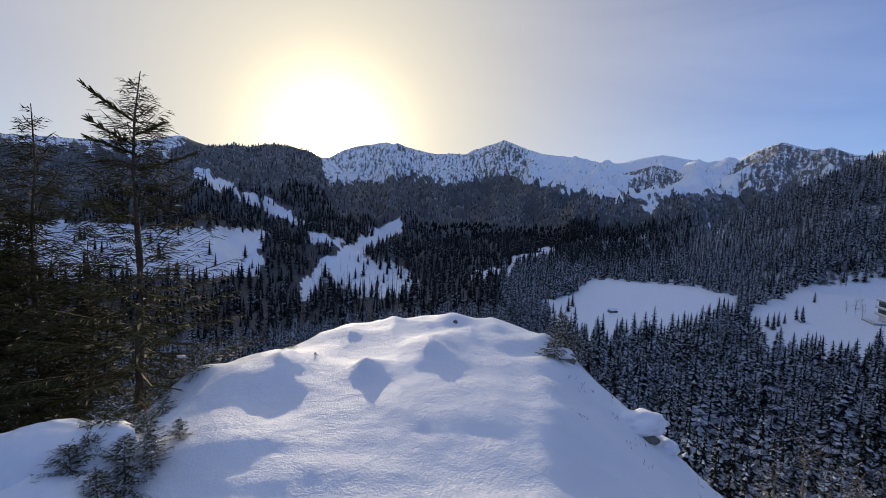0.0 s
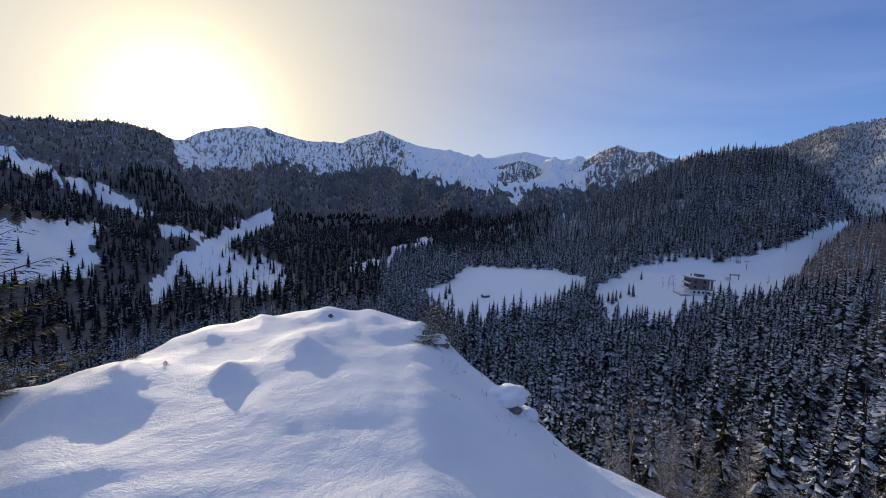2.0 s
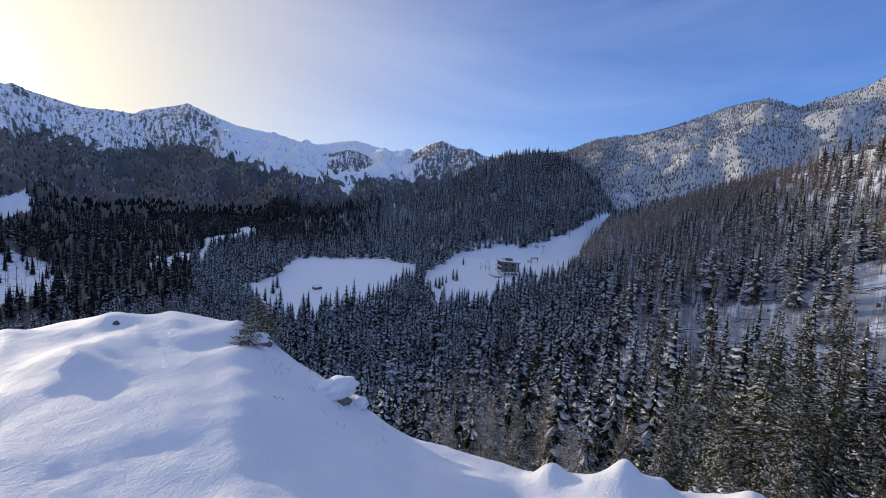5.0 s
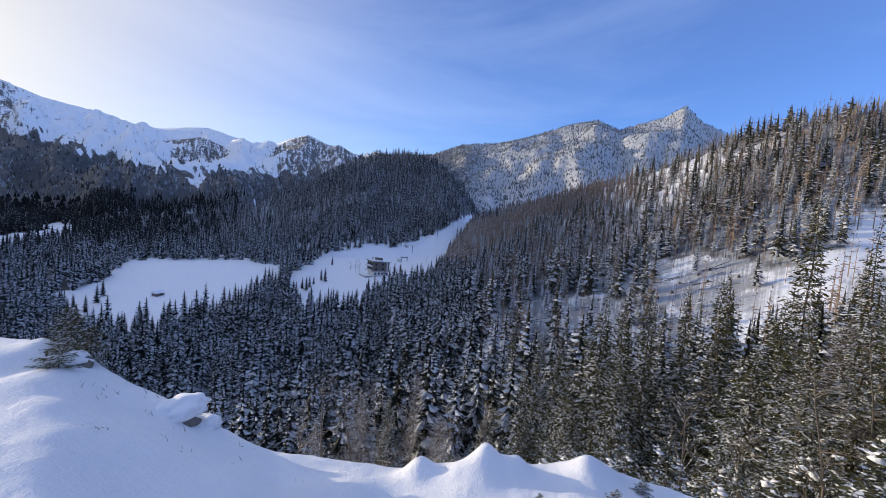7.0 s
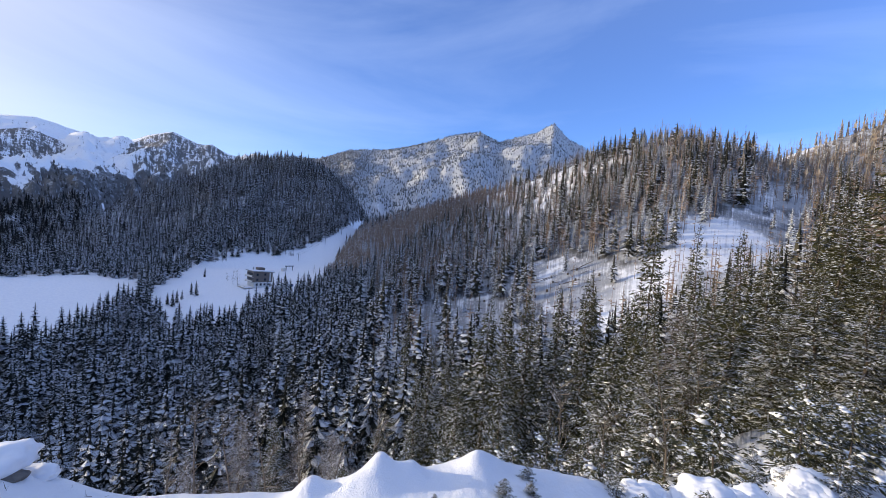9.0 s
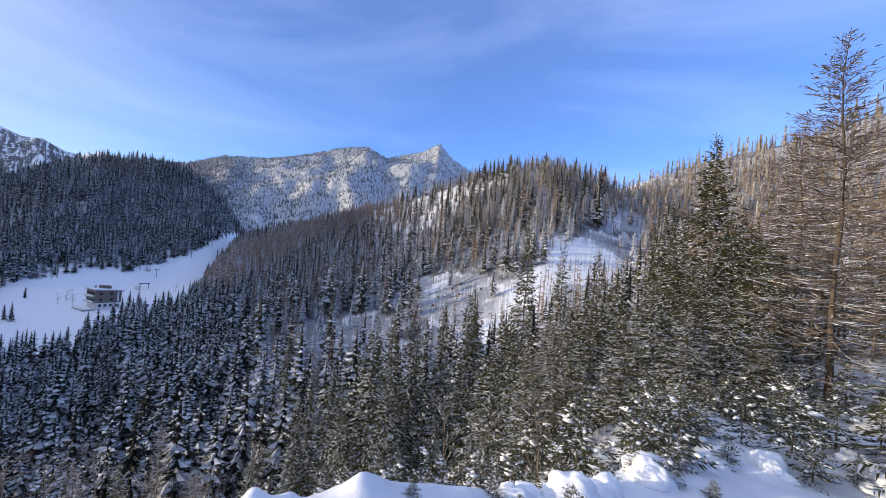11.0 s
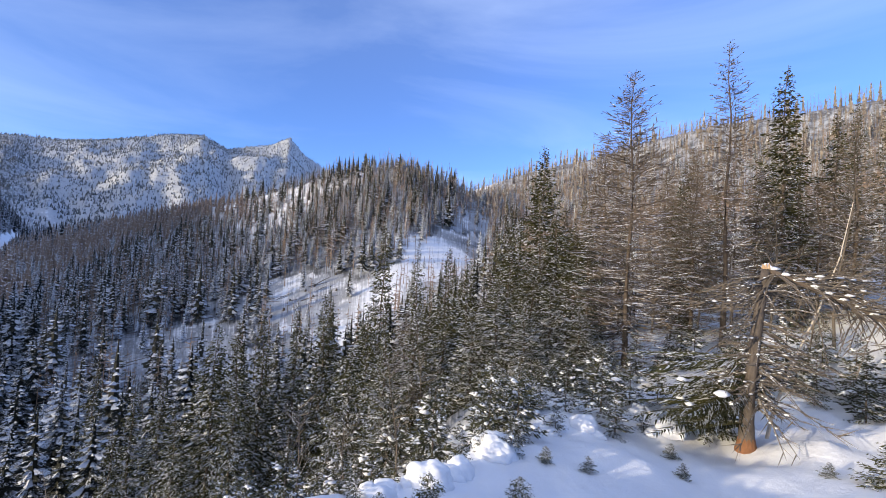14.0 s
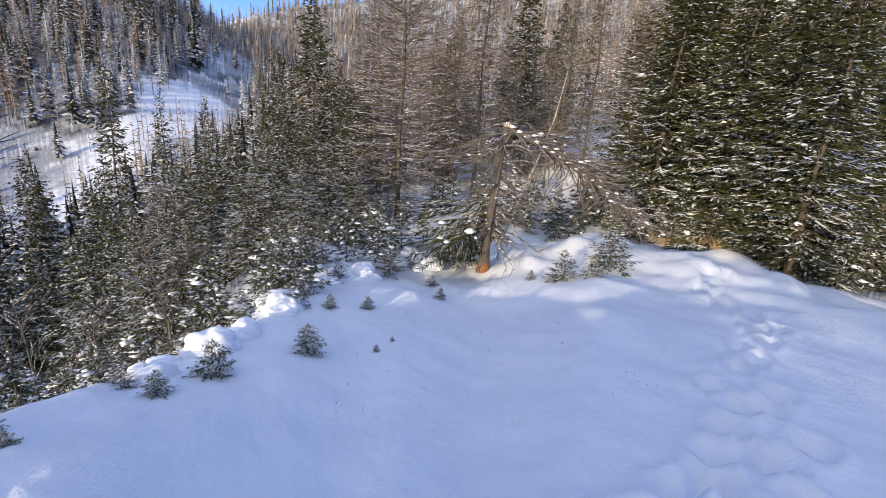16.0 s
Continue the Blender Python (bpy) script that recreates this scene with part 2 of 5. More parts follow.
# mounds under the snow of the knoll: bearing, distance, height, radius
MOUNDS = ((1.0, 6.3, 0.12, 0.30), (-6.5, 6.1, 0.10, 0.30), (13.5, 5.7, 0.15, 0.24), (25.3, 4.8, 0.12, 0.22), (16.9, 5.1, 0.05, 0.2), (55.6, 4.15, 0.30, 0.17), (64.5, 4.3, 0.34, 0.21),
          (77.5, 4.8, 0.22, 0.22), (69, 4.4, 0.2, 0.16), (61.0, 4.1, 0.10, 0.14), (45.0, 4.1, 0.05, 0.2), (36.0, 4.4, 0.05, 0.2), (80.0, 5.0, 0.12, 0.35), (92.0, 5.4, 0.10, 0.3), (-31.0, 4.9, 0.14, 0.22),
          (-42, 3.6, 0.25, 0.4), (-46, 3.2, 0.2, 0.3), (104, 6.6, 0.12, 0.5), (118, 9.0, 0.1, 0.5), (152, 14.0, 0.5, 1.2), (147, 12.5, 0.35, 0.8), (158, 15, 0.4, 1.2),
          (131, 9.5, 0.10, 0.3), (124, 7.5, 0.06, 0.2), (136, 14.5, 0.3, 1.0))
# soft swells of snow over the rocks of the knoll: bearing, distance, height, half width, half depth
SWELLS = ((-2.2, 4.70, 0.29, 0.33, 0.45), (0.5, 5.3, 0.10, 0.22, 0.3), (-10.6, 4.25, 0.20, 0.13, 0.22), (-12.8, 5.7, 0.10, 0.3, 0.4), (-7.0, 5.7, 0.07, 0.3, 0.3), (-21.0, 4.60, 0.36, 0.36, 0.5),
          (-27.5, 4.5, 0.16, 0.4, 0.4), (-24.0, 3.2, 0.08, 0.4, 0.3), (7.0, 5.9, 0.10, 0.4, 0.3), (12.0, 4.75, 0.07, 0.28, 0.22), (14.5, 4.1, 0.06, 0.3, 0.2), (9.0, 5.3, 0.07, 0.4, 0.25),
          (20.0, 3.7, 0.05, 0.4, 0.3), (31.0, 3.4, 0.07, 0.3, 0.3), (48.0, 3.5, 0.06, 0.3, 0.3))
# the valley: heights at bearings, ring by ring
AZ = (-180, -120, -60, -30, 0, 15, 30, 45, 57, 65, 75, 85, 95, 105, 115, 130, 150, 180)
RINGS = {
    16: (-1.0, -2, -10, -11, -10, -10, -10, -10, -10, -10, -9.5, -9, -7.5, -5, -3.4, -2.0, -1.2, -1.0),
    30: (2, 0, -19, -20, -20, -20, -20, -20, -20, -19, -18, -17, -14, -9, -5, -2, 0, 2),
    60: (8, 5, -40, -42, -42, -42, -40, -36, -33, -31, -30, -28, -25, -18, -9, -2, 3, 8),
    100: (15, 5, -62, -62, -58, -54, -50, -46, -41, -36, -32, -27, -21, -12, -4, 3, 8, 15),
    170: (30, 10, -78, -76, -64, -56, -54, -52, -45, -40, -36, -30, -22, -8, 4, 16, 22, 30),
    240: (40, 20, -85, -80, -66, -56, -51.5, -50, -46, -42, -40, -30, -20, 0, 10, 26, 34, 40),
    360: (50, 20, -80, -78, -62, -49, -43.5, -43, -40, -36, -40, -30, -20, 0, 20, 40, 50, 50),
    520: (50, 20, -75, -72, -60, -46, -40, -36, -30, -22, -30, -20, -10, 0, 20, 40, 50, 50),
    800: (50, 20, -60, -60, -52, -42, -34, -20, 2, 12, 0, 0, 0, 0, 20, 40, 50, 50),
    1300: (50, 20, -40, -40, -40, -30, -20, 0, 20, 30, 20, 20, 20, 0, 20, 40, 50, 50),
    5000: (50, 20, -40, -40, -40, -30, -20, 0, 20, 30, 20, 20, 20, 0, 20, 40, 50, 50)}
# crests: bearing, elevation
CREST_FAR = (-80, 4, -60, 5.5, -46, 6.0, -41.6, 6.3, -36.4, 6.7, -31.4, 7.9, -28, 6.9, -22, 6.6, -17.5, 6.9, -15.3, 7.0, -13.4, 8.2, -7.9, 9.3, -2.3, 8.3, 2.2, 8.1,
             4.5, 9.2, 7.5, 10.1, 9.5, 9.4, 12.5, 8.5, 20.8, 7.3, 26.6, 8.3, 30.5, 7.3, 33.2, 7.1, 35.5, 8.4, 37.8, 9.1, 40.3, 8.2, 41.8, 8.3, 43.6, 7.4, 47.8, 7.6, 53.5, 8.4)
CREST_ROCK = (40, 3, 47, 6, 53.5, 8.4, 57.8, 9.9, 63.4, 10.6, 66.1, 11.1, 68.3, 11.9, 71.8, 13.0, 74.7, 13.5, 77.2, 12.5, 80, 13.2, 82, 13.7, 84.1, 14.9, 86.1, 12.9, 90, 11, 100, 8, 120, 4)
CREST_BUMP = (-60, -6, -45, 0, -38, 3.5, -32, 6.0, -28.3, 6.9, -26.3, 7.7, -25, 7.5, -21.9, 8.2, -17.5, 7.6, -15.3, 6.4, -10, 3.5, -4, 0.5, 4, -3, 12, -7)
CREST_PEAKLET = (16, 2, 20, 5, 23, 6.4, 26, 7.3, 28, 6.6, 31, 5.3, 35, 3.5, 38, 1.5)
CREST_PEAK = (1, 4.5, 4.5, 8.4, 6.2, 9.2, 7.6, 10.0, 9.5, 9.2, 11.5, 7.3, 14, 5.6, 16.5, 4.0, 20, 1.8, 24, -1.5)
CREST_MASSIF = (27, 0.5, 30, 3.8, 33, 6.3, 35.5, 8.2, 37.5, 9.0, 40.3, 8.1, 41.8, 8.2, 43.6, 7.2, 47, 6.4, 52, 4)
CREST_SPUR = (-22, -4, -14, 1.2, -9, 3.2, -7, 4.4, -3, 3.2, 2, 3.0, 6, 4.2, 8.5, 5.2, 11, 4.0, 13.8, 2.6, 18.5, -0.4, 22, -2.8, 28, -6)
CREST_FOLD = (-2, -7, 4, -4.5, 10, -2.6, 15, -2.2, 20, -1.2, 26, 0.2, 31, 0.9, 35, -0.5, 40, -4)
CREST_KNOLL = (22, -9, 27.3, -4.6, 33.2, 0.0, 36.8, 2.4, 42.8, 5.8, 46.5, 7.2, 51, 8.0, 54.2, 7.2, 57.9, 4.6, 60.5, 0.6, 64, -3)
CREST_HILL = (50, -9, 55.7, -5.8, 59.8, -0.5, 67.7, 2.6, 77.7, 6.0, 84, 8.6, 88.3, 10.4, 94.4, 12.2, 99, 12.6, 104.8, 11.0, 109, 9.4, 116, 7, 130, 3)
CREST_SIDE = (98, 5, 105, 9.2, 110.4, 11.3, 116.9, 13.5, 124.4, 14.9, 130, 16.6, 137, 17.8, 150, 18, 170, 17, 200, 14, 230, 6)


def hill(az, r, crest, dist, foot, foot_z, power=1.2, back=0.35):
    az = np.where(az < -110, az + 360, az)
    beyond = np.maximum(0, np.maximum(crest[0] - az, az - crest[-2]))
    zc = rise(np.maximum(curve(az, crest) - 5.0 * beyond, -30), dist)
    foot_z = foot_z - 12.0 * beyond
    u = np.clip((r - foot) / (dist - foot), 0, 1)
    front = foot_z + (zc - foot_z) * u ** power
    return np.where(r <= dist, np.where(r < foot, -200.0, front), zc - (r - dist) * back)


# how much rock shows through the snow of each mountain
BARE = {(c[1], c[2]): v for c, v in ((CREST_PEAK, 0.72), (CREST_MASSIF, 0.85), (CREST_ROCK, 0.38), (CREST_BUMP, 0.5), (CREST_PEAKLET, 0.8), (CREST_SPUR, 0.45), (CREST_FOLD, 0.2), (CREST_KNOLL, 0.4), (CREST_SIDE, 0.0))}


def height(x, y, fine=True, bareness=False):
    r = np.hypot(x, y) + 1e-6
    az = np.degrees(np.arctan2(x, y))
    # valley
    keys = np.log(np.array(list(RINGS)))
    rings = np.array([soft_curve(az, [c for p in zip(AZ, v) for c in p], 5.0) for v in RINGS.values()])
    pos = np.clip(np.interp(np.log(r), keys, np.arange(len(keys))), 0, len(keys) - 1.001)
    i = pos.astype(int)
    f = pos - i
    take = lambda k: np.take_along_axis(rings, k[None], 0)[0]
    valley = take(i) * (1 - f) + take(i + 1) * f
    # knoll
    rr = soft_curve(az, RIM_R, 4.0)
    rz = rise(soft_curve(az, RIM_E, 1.6), rr)
    u = r / rr
    side = smooth(az, 100, 126) + smooth(-az, 75, 110)
    behind = smooth(az, 80, 125) + smooth(-az, 90, 140)
    inner = rz * (np.minimum(u, 1) ** 1.5 * (1 - behind) + behind * np.clip((r - 1.1) / (rr - 1.1), 0, 1) ** 0.45)
    over = np.maximum(r - rr, 0)
    drop = rz - over * 0.95 * (1 - np.exp(-over / 0.8)) * (1 - side)
    knoll = np.where(u <= 1, inner, drop)
    z = np.where(u <= 1, inner, np.maximum(drop, valley) * (1 - side) + side * (rz + (valley - rz) * smooth(r, rr, 30)))
    z = np.where((u > 1) & (r > 34), valley, z)
    # relief that runs down the slopes
    spur = fbm(az * 0.16, np.log(r) * 1.6, 5, 6, 0.55)
    rough = fbm(x / 160.0, y / 160.0, 9, 6, 0.55)
    bare_top = np.zeros(r.shape)
    hills = ((CREST_FAR, 3300.0, 420.0, -72.0, 1.35, 0.09), (CREST_PEAK, 2600.0, 700.0, -66.0, 1.25, 0.11), (CREST_MASSIF, 2450.0, 800.0, -50.0, 1.25, 0.11), (CREST_ROCK, 2100.0, 820.0, -10.0, 1.05, 0.10), (CREST_BUMP, 1700.0, 380.0, -74.0, 1.1, 0.10),
             (CREST_PEAKLET, 2500.0, 900.0, -40.0, 1.2, 0.10), (CREST_SPUR, 2000.0, 600.0, -66.0, 1.1, 0.07), (CREST_FOLD, 1100.0, 520.0, -56.0, 1.0, 0.06), (CREST_KNOLL, 720.0, 400.0, -44.0, 0.8, 0.09), (CREST_SIDE, 380.0, 230.0, 0.0, 1.0, 0.03))
    for crest, dist, foot, foot_z, power, amp in hills:
        h = hill(az, r, crest, dist, foot, foot_z, power)
        t = np.clip((r - foot) / (dist - foot), 0, 1)
        h = h + np.where(r >= foot, (spur * 1.1 + rough * 0.5) * amp * (dist - foot) * t * (1 - t) * 2.2 + rough * 0.004 * dist * t, 0)
        bare_top = np.where(h > z, BARE[crest[1], crest[2]] if crest is not CREST_FAR else 0.62 - 0.28 * smooth(az, 9, 14) * smooth(-az, -36, -33), bare_top)
        z = np.maximum(z, h)
    if bareness:
        return bare_top
    hr = curve(az, (50, 430, 57, 470, 60, 520, 68, 470, 78, 400, 88, 320, 98, 290, 110, 290, 130, 280))
    base = -34.0 + 8 * smooth(az, 85, 110)
    zc = rise(curve(az, CREST_HILL), hr)
    t = np.clip((r - 75) / (hr - 75), 0, 1.0)
    h = np.where(r <= hr, base + (zc - base) * (0.75 * t + 0.25 * t * t), zc - (r - hr) * 0.3) + rough * 5 * t * (1 - t)
    h = np.where((az > 50) & (az < 132) & (r > 75), h, -200)
    z = np.maximum(z, h)
    if fine:
        near = smooth(-r, -60, -6)
        z = z + near * (0.042 * fbm(x / 0.9, y / 0.42, 31, 5) + 0.07 * fbm(x / 2.2, y / 1.8, 33, 2) + 0.10 * fbm(x / 4.5, y / 4.5, 37, 2) * smooth(r, 2, 8)) * smooth(r, 0.5, 2.0)
        crease = (1 - 2 * np.abs(vnoise(x / 0.9 + 0.4 * y, y / 1.4, 91))) ** 2 + 0.5 * (1 - 2 * np.abs(vnoise(x / 0.5, y / 0.7, 95))) ** 2
        z = z + 0.075 * (crease - 0.75) * smooth(r, 4.6, 5.8) * smooth(-r, -9, -6) * smooth(-np.abs(az), -60, -30)
        wx, wy = x + 0.16 * fbm(x / 0.5, y / 0.5, 101, 3), y + 0.16 * fbm(x / 0.5, y / 0.5, 107, 3)
        for a, d, hh, wide, deep in SWELLS:
            cx, cy = d * math.sin(radians(a)), d * math.cos(radians(a))
            z = z + 0.8 * hh * np.exp(-(((wx - cx) / wide) ** 2 + ((wy - cy) / deep) ** 2 + 0.01) ** 0.6)
        z = z + smooth(r, 7, 14) * smooth(-r, -70, -30) * 0.9 * fbm(x / 3.5, y / 3.5, 41, 4)
        for a, d, hh, s in MOUNDS:
            cx, cy = d * math.sin(radians(a)), d * math.cos(radians(a))
            z = z + 1.6 * hh * np.exp(-np.sqrt(((x - cx) * 0.85) ** 2 + ((y - cy) * 1.1) ** 2 + 0.008) / (0.78 * s))
        for k, (a, d) in enumerate(TRAIL):
            cx, cy = d * math.sin(radians(a)) + 0.12 * (-1) ** k, d * math.cos(radians(a))
            q = (((x - cx) / 0.13) ** 2 + ((y - cy) / 0.17) ** 2)
            z = z - 0.15 * np.exp(-q ** 1.5) + 0.05 * np.exp(-((np.sqrt(q) - 1.7) / 0.5) ** 2)
    return z


# a line of footprints across the snowfield: bearing and distance along it
TRAIL = [(179 - 13.0 * k / 22 + 2.0 * math.sin(k * 0.7), 3.0 + 0.52 * k) for k in range(24)]
TRAIL += [(176, 2.3), (172, 2.7), (168, 2.4), (179, 2.9), (176, 3.2), (170, 3.3), (174, 3.7), (167, 3.0), (178, 3.9), (171, 4.3), (175, 4.9), (169, 5.3)]


# treeless ground: bearing and elevation of both ends as seen from the knoll, half width
GLADES = ((-30.1, 4.0, -19, -1.3, 0.6), (-6.5, -1.6, -16, -7.4, 1.0), (-16, -7.4, -17.8, -11, 0.9), (-17.7, -3.2, -13.8, -4.0, 0.6), (-46, -3.5, -24, -4.0, 1.5),
          (-42, -6.0, -25, -6.6, 1.9), (4.4, -8, 10, -6.2, 0.6), (10, -5.4, 15, -4, 0.7), (25.0, 5.0, 25.6, 2.2, 0.7), (32, 0.6, 33, -1.4, 0.25), (21, 4, 22, 3, 0.5),
          (71.5, 1, 72, -1, 0.3), (62, 3, 62.5, 1, 0.4))
MEADOWS = ((13, -11, 17.7, -9.1, 19.5, -7.2, 30.5, -6.9, 35, -7.7, 35.2, -9.2, 33.8, -10.3, 30, -13.5, 22, -15, 15.6, -15),
           (36.3, -8.4, 38.5, -7.5, 41.4, -5.4, 52, -3.9, 56.1, -1.2, 60, 0.9, 60.3, 0.2, 57, -4, 56, -7, 52.5, -9.5, 44.3, -13, 37, -13.5),
           (62.5, -13.4, 67.2, -10.9, 73, -8.3, 77, -7.6, 80, -8.6, 82, -11.4, 78, -15.5, 73.5, -15.8, 68.7, -14.6),
           (78.2, -6.7, 82, -3.2, 86.2, -1.6, 94.6, -2.4, 99.3, -1.6, 100, -4.3, 95, -8.1, 93.3, -12, 88, -11, 83, -8.5),
           (101, 4.2, 103, 3.6, 105.2, 4.8, 110.7, 4.6, 112, 2.1, 110.5, -2, 106.5, -1.5, 101.8, -2.5, 94, -3.0, 96.5, -1.2, 99.5, 1.2))


def inside(px, py, poly):
    pts = np.array(poly).reshape(-1, 2)
    hit = np.zeros(px.shape, bool)
    for (x0, y0), (x1, y1) in zip(pts, np.roll(pts, -1, 0)):
        cond = (y0 > py) != (y1 > py)
        hit ^= cond & (px < (x1 - x0) * (py - y0) / (y1 - y0 + 1e-9) + x0)
    return hit


def woods_at(x, y, z, open_ground=0.05):
    """How wooded the ground is, 0 to 1."""
    r, az = np.hypot(x, y), np.degrees(np.arctan2(x, y))
    el = np.degrees(np.arctan2(z - EYE, r))
    ja, je = az + 1.2 * fbm(az * 0.9, el * 1.4, 51, 3), el + 0.7 * fbm(az * 0.9, el * 1.4, 55, 3)
    w = np.ones(x.shape)
    line = curve(az, (-60, 4.5, -33, 5.5, -30, 9, -17, 9, -15.5, 3.6, -9, 4.0, -6, 5.2, 0, 4.5, 7.5, 5.8, 14, 4.2, 22, 3.2, 29, 3.4, 33, 3.6, 40, 4.6, 47, 7, 56, 30))
    w *= 1 - smooth(je + 1.5 * fbm(az * 2, el * 2, 61, 3), line - 0.4, line + 0.9) * (r > 900)
    for a0, e0, a1, e1, half in GLADES:
        dx, dy = a1 - a0, e1 - e0
        t = np.clip(((ja - a0) * dx + (je - e0) * dy) / (dx * dx + dy * dy), 0, 1)
        d = np.hypot(ja - a0 - t * dx, je - e0 - t * dy)
        w *= np.maximum(smooth(d, half * 0.8, half * 1.1), 0.5 * open_ground) * (r > 150) + (r <= 150)
    sa, se = az + 0.4 * fbm(az * 0.7, el * 0.9, 71, 3), el + 0.3 * fbm(az * 0.7, el * 0.9, 75, 3)
    for k, poly in enumerate(MEADOWS):
        wild = 0.0 if k < 2 else 1.0
        ok = inside(sa + wild * 1.6 * fbm(az * 0.8, el * 0.8, 85, 4), se + wild * 0.9 * fbm(az * 0.8, el * 0.8, 89, 4), poly) & (r > (180 if k < 2 else 90)) & (r < (900 if k < 2 else 330))
        w = np.where(ok, 0.0 if k < 2 else open_ground, w)
    w = np.where((az > 76) & (az < 112) & (r > 100), w * (0.45 + 0.5 * smooth(fbm(x / 45.0, y / 45.0, 81, 3), -0.15, 0.3)), w)
    w = np.where((az > 103) & (r > 200), w * 0.84, w)
    thin = np.exp(-(((ja + 9.5) / 6.5) ** 2 + ((je + 8.6 + 0.12 * (ja + 9.5)) / 2.6) ** 2) ** 2) * (r > 250)
    w *= 1 - 0.9 * thin
    return w * smooth(r, 11, 22) * (1 - 0.85 * smooth(az, 108, 125) * (r < 60))


def sheet(name, verts, faces, mat, smoothed=True):
    """A mesh from arrays: vertices n x 3, faces m x 3 or m x 4."""
    me = bpy.data.meshes.new(name)
    k = faces.shape[1]
    me.vertices.add(len(verts))
    me.vertices.foreach_set("co", np.ascontiguousarray(verts, np.float32).ravel())
    me.loops.add(faces.size)
    me.loops.foreach_set("vertex_index", np.ascontiguousarray(faces, np.int32).ravel())
    me.polygons.add(len(faces))
    me.polygons.foreach_set("loop_start", np.arange(0, faces.size, k, dtype=np.int32))
    me.polygons.foreach_set("use_smooth", np.full(len(faces), smoothed))
    me.update(calc_edges=True)
    me.validate()
    me.materials.append(mat)
    return me


azs = np.radians(np.concatenate([np.arange(-66, 192, 0.36), np.arange(192, 294, 2.0)]))
rs = np.concatenate([[0.002, 0.15], np.geomspace(0.4, 1.5, 9)[:-1], np.geomspace(1.5, 900, 255), np.geomspace(912, 3450, 120), [3700, 4200, 4700]])
A, Rr = np.meshgrid(azs, rs)
gx, gy = Rr * np.sin(A), Rr * np.cos(A)
gz = height(gx, gy)
gv = np.stack([gx, gy, gz], -1).reshape(-1, 3)
nc, nr = len(azs), len(rs)
ii, jj = np.meshgrid(np.arange(nr - 1), np.arange(nc), indexing="ij")
jn = (jj + 1) % nc
quads = np.stack([ii * nc + jj, (ii + 1) * nc + jj, (ii + 1) * nc + jn, ii * nc + jn], -1).reshape(-1, 4)[:, ::-1]
ground_mesh = sheet("ground", gv, quads, M_GROUND)
# clearings take part of that dark tone, as brush and to dull the snow
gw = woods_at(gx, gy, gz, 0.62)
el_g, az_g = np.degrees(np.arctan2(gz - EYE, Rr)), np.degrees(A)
# less of the dark tone on the hillside and beyond the meadow, to brighten them
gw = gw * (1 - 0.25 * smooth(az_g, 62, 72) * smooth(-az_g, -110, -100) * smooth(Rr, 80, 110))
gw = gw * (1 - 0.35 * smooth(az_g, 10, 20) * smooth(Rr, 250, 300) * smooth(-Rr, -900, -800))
craggy = smooth(Rr, 700, 1300) * height(gx, gy, False, True)
# pale floor share: rises with distance and elevation from the eye, and past bearing 56
pale_floor = smooth(Rr, 120, 900) * smooth(el_g, -3.5, 3.5) * (0.4 + 0.4 * smooth(az_g, 0, 60)) + 0.9 * smooth(az_g, 56, 64)
falls = np.stack([az_g * 3.6, gz * 0.020, Rr * 0.0006], -1)
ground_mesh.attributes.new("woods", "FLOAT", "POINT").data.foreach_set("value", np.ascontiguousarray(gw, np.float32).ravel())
ground_mesh.attributes.new("rock", "FLOAT", "POINT").data.foreach_set("value", np.ascontiguousarray(craggy, np.float32).ravel())
ground_mesh.attributes.new("frost", "FLOAT", "POINT").data.foreach_set("value", np.ascontiguousarray(pale_floor, np.float32).ravel())
ground_mesh.attributes.new("fall_line", "FLOAT_VECTOR", "POINT").data.foreach_set("vector", np.ascontiguousarray(falls, np.float32).ravel())
tagged(new("ground", ground_mesh), "snow-covered knoll, wooded valley and snowy mountain range", "ground", kind="structure")


# ---- woods ----
rng = np.random.default_rng(7)


def tier_tree(tiers, points, seed, droop=0.45, width=0.19):
    """A spruce of unit height in rough tiers of drooping boughs: vertices, triangles."""
    g = np.random.default_rng(seed)
    v, f = [], []
    for k in range(tiers):
        u = k / tiers
        z0 = 0.10 + 0.9 * u
        rad = width * (1 - u) ** 0.8 * g.uniform(0.85, 1.15) + 0.012
        top = min(1.0, z0 + 1.35 / tiers + 0.03)
        c = len(v)
        v.append((0, 0, top))
        turn = g.uniform(0, 6.28)
        for p in range(points):
            for half in (0, 1):
                ang = turn + (p + half * 0.5) / points * 2 * math.pi + g.uniform(-0.1, 0.1)
                q = rad * (g.uniform(0.75, 1.2) if half == 0 else g.uniform(0.3, 0.5))
                v.append((q * math.cos(ang), q * math.sin(ang), z0 - (droop * rad * (1 if half == 0 else 0.2)) + g.uniform(-0.01, 0.01)))
        m = points * 2
        f += [(c, c + 1 + i, c + 1 + (i + 1) % m) for i in range(m)]
    return np.array(v, float), np.array(f, int)


